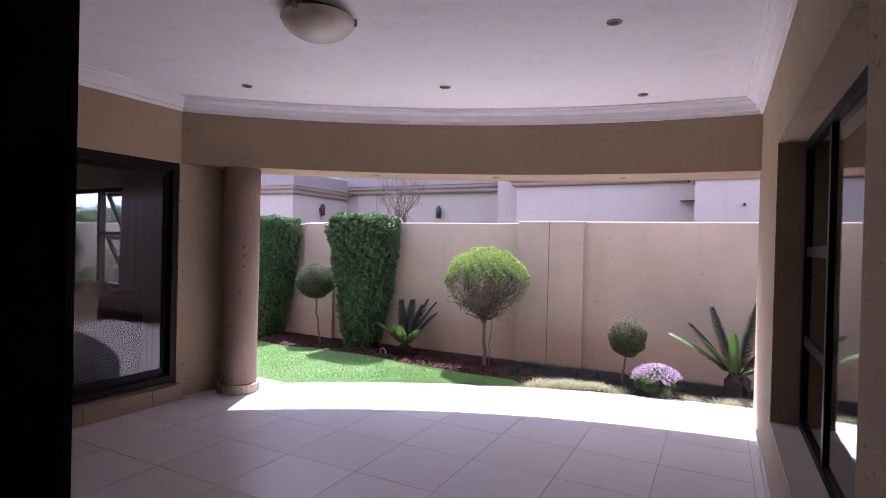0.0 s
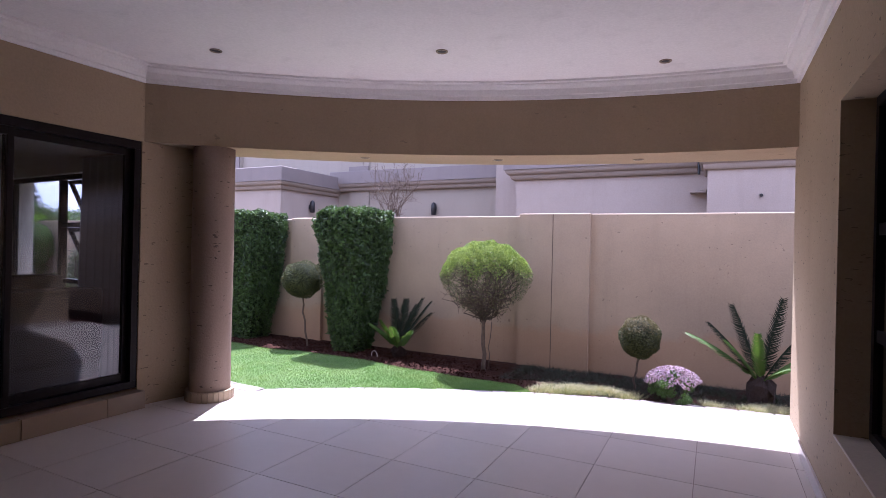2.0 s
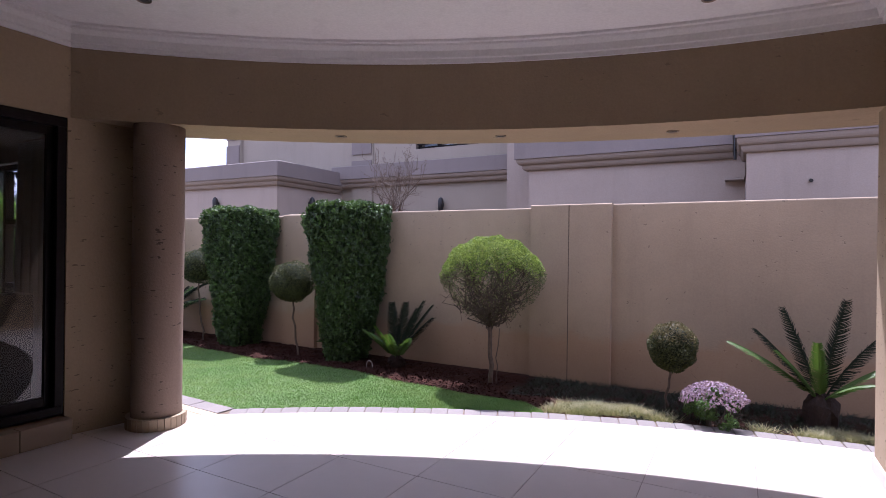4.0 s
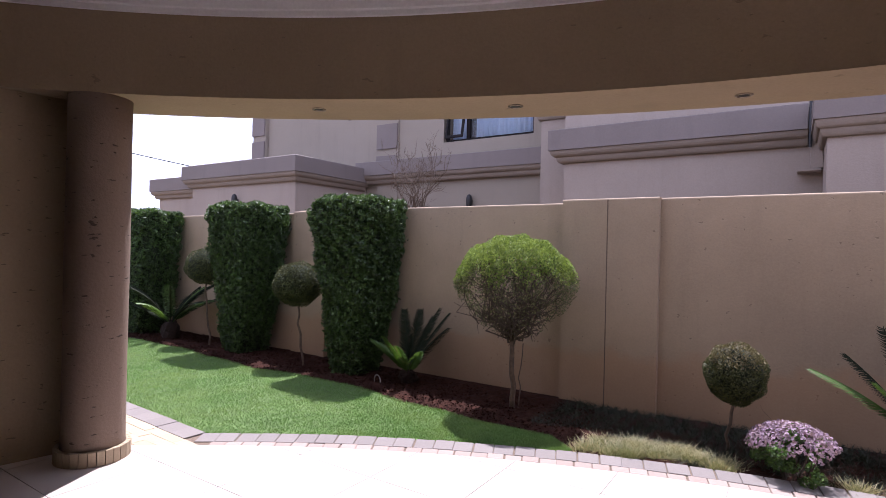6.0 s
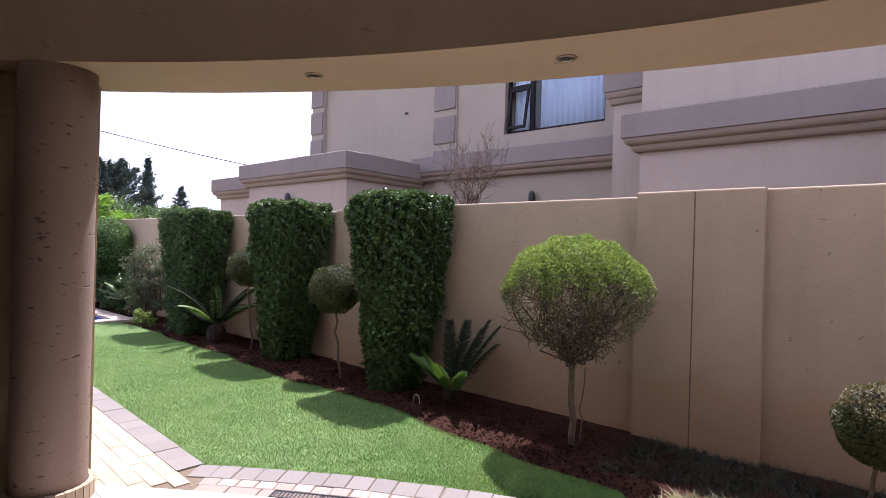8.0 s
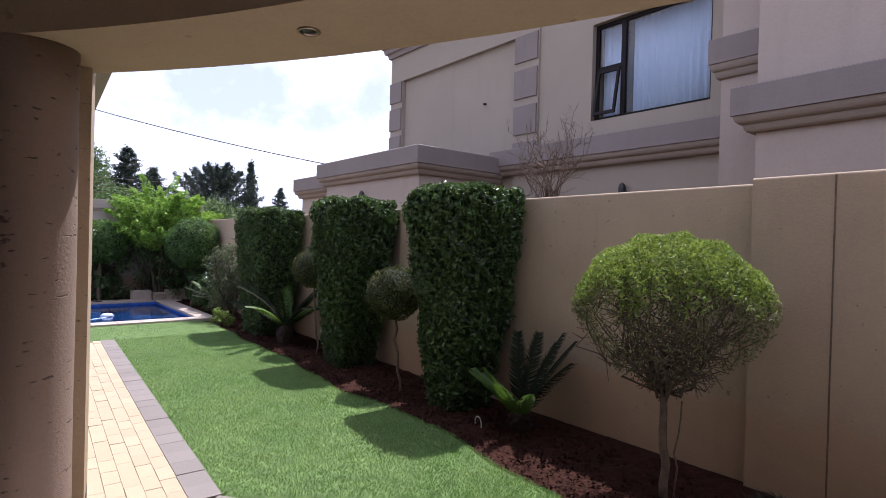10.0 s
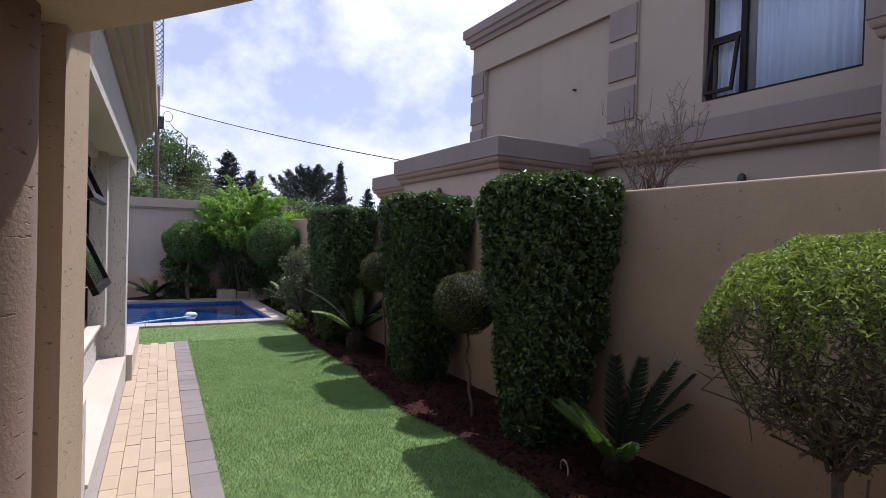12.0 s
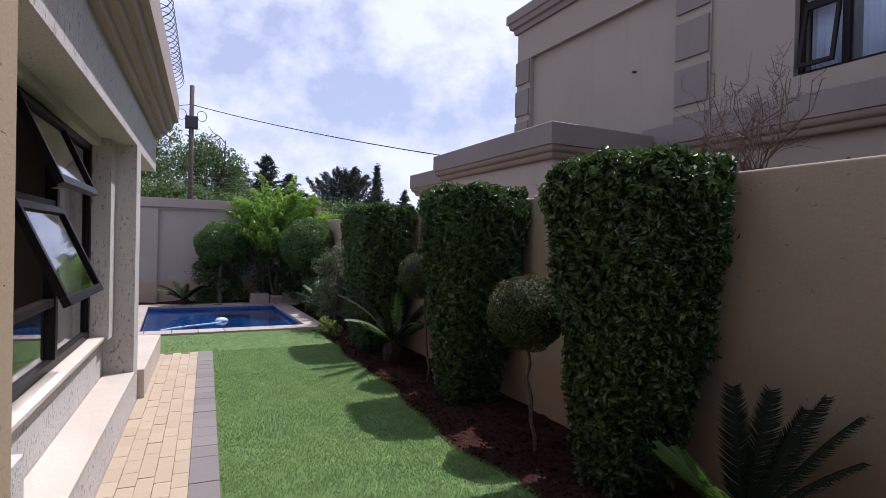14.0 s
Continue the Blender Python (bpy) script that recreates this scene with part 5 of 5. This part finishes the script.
hoop = thing("irrigation_hose", (-4.72, 7.2, -0.215), "short loop of pale irrigation hose in the soil", "hose")
part("loop", tube(bmesh.new(), [(0.07 * math.cos(a), 0.02 * a, 0.085 * math.sin(a)) for a in np.linspace(-0.4, 3.5, 14)], 0.006, 6), M_PLASTIC, hoop, smooth=True)

# ---- distance beyond the boundary wall ----
pole = thing("utility_pole", (-20.0, 5.17, GROUND), "dark wooden utility pole with a junction box", "utility pole")
part("shaft", tube(bmesh.new(), [(0, 0, 0), (0, 0, 3), (0, 0, 6.20)], [0.085, 0.075, 0.062], 12), M_WOOD, pole, smooth=True)
part("junction_box", boxes((-0.1, 0.16, -0.17, 0.17, 4.95, 5.30), bevel=0.02), M_BLACK, pole)
for sg in (-1, 1):
    part("cable_loop", tube(bmesh.new(), [(0.05, sg * (0.27 + 0.13 * math.cos(a)), 5.33 + 0.15 * math.sin(a)) for a in np.linspace(0, 6.28, 20)], 0.009, 5), M_BLACK, pole)
wire = thing("overhead_cable", (-20.0, 5.17, 5.25), "black overhead cable sagging from the pole", "cable")
part("span", tube(bmesh.new(), [(f * 7.6, f * 4.82, f * -2.1 - 0.40 * f * (1 - f)) for f in np.linspace(0, 1, 20)], 0.011, 5), M_BLACK, wire)
part("span", tube(bmesh.new(), [(-f * 4, -f * 9, f * 0.1 - 1.2 * f * (1 - f)) for f in np.linspace(0, 1, 14)], 0.011, 5), M_BLACK, wire)
for i in range(4):
    part("fence_strand", tube(bmesh.new(), [(3.1, f * 3.2 - 0.5, -2.75 + i * 0.12) for f in (0, 1)], 0.004, 4), M_STEEL, wire)


def conifer(x, y, h, w, label, tiers=9, name="conifer", tilt=0.15, count=9000, low=0.25):
    """A conifer: whorls of branches shortening to the top, each a ragged spray of needles."""
    t = thing(name, (x, y, GROUND), label, "tree")
    bm = tube(bmesh.new(), [(0, 0, 0), (0, 0, h * 0.97)], [0.022 * h, 0.004 * h], 8)
    pos, nr = [], []
    m = 8
    for k in range(tiers):
        f = low + (0.99 - low) * k / (tiers - 1)
        reach = w / 2 * (1 - (f - low) / (1.02 - low)) ** 0.8
        for i in range(m):
            a = i * 2 * math.pi / m + k * 1.3 + RNG.uniform(-0.3, 0.3)
            r = reach * RNG.uniform(0.55, 1.2)
            e = Vector((math.cos(a) * r, math.sin(a) * r, f * h + r * tilt + RNG.normal(0, 0.012 * h)))
            tube(bm, [(0, 0, f * h * 0.97), e], [0.005 * h, 0.002 * h], 4)
            c = max(8, int(count / (tiers * m) * (0.3 + 1.4 * r / (w / 2))))
            q = RNG.uniform(0.15, 1.08, c)
            base = np.outer(q, np.array(e)) + np.outer(1 - q, np.array((0, 0, f * h * 0.97)))
            pos.append(base + RNG.normal(0, 0.014 * h, (c, 3)) * np.array([1, 1, 0.6]))
            nr.append(np.tile([0, 0, 1.0], (c, 1)))
    part("trunk", bm, M_WOOD, t)
    part("crown", leaves("crown", np.concatenate(pos), np.concatenate(nr), 0.032 * h, M_PINE, 0.9, 0.28), M_PINE, t)
    return t


def pine(x, y, h, w, label):
    """A broad pine: limbs that sweep out and turn up, each end a brush of needles."""
    t = thing("pine_tree", (x, y, GROUND), label, "tree")
    bm = tube(bmesh.new(), [(0, 0, 0), (0.1, 0.05, h * 0.5), (0, 0.1, h * 0.9)], [0.03 * h, 0.02 * h, 0.006 * h], 8)
    pos = []
    for i in range(46):
        f = 0.38 + 0.5 * (i / 45)
        a = i * 2.4 + RNG.uniform(-0.3, 0.3)
        r = w / 2 * (1.05 - 0.75 * max(0, (f - 0.5) / 0.38) ** 1.5) * RNG.uniform(0.65, 1.1)
        s = Vector((0, 0, f * h))
        e = Vector((math.cos(a) * r, math.sin(a) * r, f * h + r * 0.28 + RNG.uniform(0.02, 0.09) * h))
        c = Vector((e.x * 0.6, e.y * 0.6, f * h + r * 0.02))
        pts = [s * (1 - q) ** 2 + c * (2 * q * (1 - q)) + e * q * q for q in (0, 0.25, 0.5, 0.75, 1)]
        tube(bm, pts, [0.008 * h, 0.006 * h, 0.005 * h, 0.004 * h, 0.002 * h], 4)
        q = RNG.uniform(0.2, 1.04, 420)[:, None]
        line = np.array(s) * (1 - q) ** 2 + np.array(c) * 2 * q * (1 - q) + np.array(e) * q * q
        pos.append(line + RNG.normal(0, 1, (420, 3)) * (0.026 * h * (1.15 - 0.75 * q)) + np.array([0, 0, 0.012 * h]))
    part("trunk", bm, M_WOOD, t)
    p = np.concatenate(pos)
    part("crown", leaves("crown", p, RNG.normal(0, 1, (len(p), 3)), 0.030 * h, M_PINE, 0.9, 0.3), M_PINE, t)
    return t


pine(-45, 17.1, 7.7, 7.2, "dark spreading pine beyond the boundary wall")
conifer(-47, 20.4, 8.3, 1.7, "slender dark cypress beyond the boundary wall", 18, "cypress_tree", 1.6, 7000, 0.12)
conifer(-48, 9.0, 7.4, 7.5, "dark conifer beyond the boundary wall", 17, count=15000)
conifer(-48, 11.4, 8.4, 6.4, "dark conifer beyond the boundary wall", 17, count=14000)
conifer(-50, 13.6, 7.3, 6.0, "dark conifer beyond the boundary wall", 17, count=12000)
conifer(-46, 22.6, 6.2, 3.2, "dark conifer beside the neighbouring roof", 15)
for x, y, w, h in ((-34, 2.6, 6, 8.6), (-38, 6.4, 5.5, 8.0), (-30, 4.6, 4.5, 4.2), (-31, 8.2, 5, 4.0), (-33, 12.5, 5.5, 3.9), (-34, 17, 6, 3.7), (-36, 22, 6, 3.9), (-32, -2, 7, 7.0)):
    loose_shrub("broadleaf_tree", x, y, GROUND, w, h, 0.20, M_FAR, 16000, 7, "broad green tree beyond the boundary wall", "tree", 0.12, 0.4, M_WOOD, 130)

# ---- paving pieces ----
tile_planes = [(p[0], p[1], n[0], n[1]) for p, n in arc(C_TILE, R_TILE, -4.9, 0.7, 30)]
tile_planes += [(XR - 0.003, 0, 1, 0), (XL + 0.0, 0, -1, 0), (0, 0.06, 0, -1)]
J = 0.0025
for i in range(-5, 5):
    for j in range(-6, 5):
        x0, y0 = -2.115 + i * 0.6, 3.565 + j * 0.6
        sq = [(x0 + J, y0 + J), (x0 + 0.6 - J, y0 + J), (x0 + 0.6 - J, y0 + 0.6 - J), (x0 + J, y0 + 0.6 - J)]
        poly = clip_poly(sq, tile_planes)
        if len(poly) >= 3:
            part("tile", prism(bmesh.new(), poly, -0.009, 0.0), M_TILE, floor)

kerb = structure("kerb_bed", prism(bmesh.new(), [p for p, _ in arc(C_TILE, R_KERB - 0.01, -4.62, 0.9, 30)] + [p for p, _ in arc(C_TILE, R_TILE + 0.002, -4.46, 0.9, 30)][::-1], -0.35, PATH_Z - 0.008), M_SAND, "curved border of pavers round the patio", "kerb")
ROWS = [(R_KERB - 0.195, R_KERB, M_KERB, 0.160, -4.62), (R_KERB - 0.303, R_KERB - 0.199, M_PINK, 0.128, -4.46)]
ROWS += [(R_KERB - 0.303 - 0.108 * k, R_KERB - 0.199 - 0.108 * k, M_PAVER if k > 1 else M_PINK, 0.21, -4.42) for k in range(1, 5)]
for k, (r0, r1, mat, wide, stop) in enumerate(ROWS):
    bm = bmesh.new()
    h = wide / r1 / 2 - 0.0004
    prism(bm, [(r0 * math.cos(a), r0 * math.sin(a)) for a in (-h, h)] + [(r1 * math.cos(a), r1 * math.sin(a)) for a in (h, -h)], -0.07, 0.0)
    bmesh.ops.bevel(bm, geom=[e for e in bm.edges if all(v.co.z > -0.01 for v in e.verts)], offset=0.004, segments=1, affect="EDGES")
    me = mesh_of(bm, "paver")
    me.materials.append(mat)
    a = math.acos((0.9 - C_TILE[0]) / r1) + 0.004 * k
    while a < math.acos((stop - C_TILE[0]) / r1):
        if not (k in (2,) and 2.035 < a < 2.105):
            o = part("paver", me, mat, kerb)
            o.matrix_basis = pose(C_TILE[0], C_TILE[1], PATH_Z + random.uniform(-0.003, 0.003), 0, 0, math.degrees(a) + random.uniform(-0.03, 0.03))
        a += wide / r1
grate = thing("drain_grate", pose(-3.64, 5.195, PATH_Z + 0.004, 0, 0, 31.6), "narrow black drain grating in the paving", "drain")
part("frame", boxes((-0.29, 0.29, -0.048, -0.038, -0.02, 0.004), (-0.29, 0.29, 0.038, 0.048, -0.02, 0.004), (-0.30, -0.29, -0.048, 0.048, -0.02, 0.004), (0.29, 0.30, -0.048, 0.048, -0.02, 0.004)), M_BLACK, grate)
part("trough", boxes((-0.29, 0.29, -0.038, 0.038, -0.03, -0.018)), M_BLACK, grate)
for i in range(22):
    part("bar", boxes((-0.28 + i * 0.026, -0.267 + i * 0.026, -0.038, 0.038, -0.015, 0.002)), M_BLACK, grate)

path = structure("path_bed", prism(bmesh.new(), [hs(0.02, 0.0), hs(PATH_END, 0.0), hs(PATH_END, PATH_D), hs(0.26, PATH_D), hs(0.02, PATH_D - 0.2)], -0.35, PATH_Z - 0.010), M_SAND, "garden path of yellow pavers with a grey edge", "path")
bm = boxes((0.0014, 0.2186, 0.0012, 0.1008, -0.06, 0.0), bevel=0.003)
yellow = mesh_of(bm, "paver")
yellow.materials.append(M_PAVER)
bm = boxes((0.0014, 0.2186, 0.0012, 0.1838, -0.06, 0.0), bevel=0.004)
grey = mesh_of(bm, "paver")
grey.materials.append(M_KERB)
for r in range(5):
    u = 0.04 + (0.11 if r % 2 else 0.0)
    while u < PATH_END - 0.21:
        o = part("paver", yellow, M_PAVER, path)
        o.matrix_basis = HOUSE @ pose(u, 0.003 + r * 0.102, PATH_Z + random.uniform(-0.002, 0.002), 0, 0, random.uniform(-0.4, 0.4))
        u += 0.22
u = 0.28
while u < PATH_END - 0.2:
    o = part("paver", grey, M_KERB, path)
    o.matrix_basis = HOUSE @ pose(u, PATH_D - 0.187, PATH_Z + 0.002 + random.uniform(-0.002, 0.002), 0, 0, random.uniform(-0.4, 0.4))
    u += 0.22
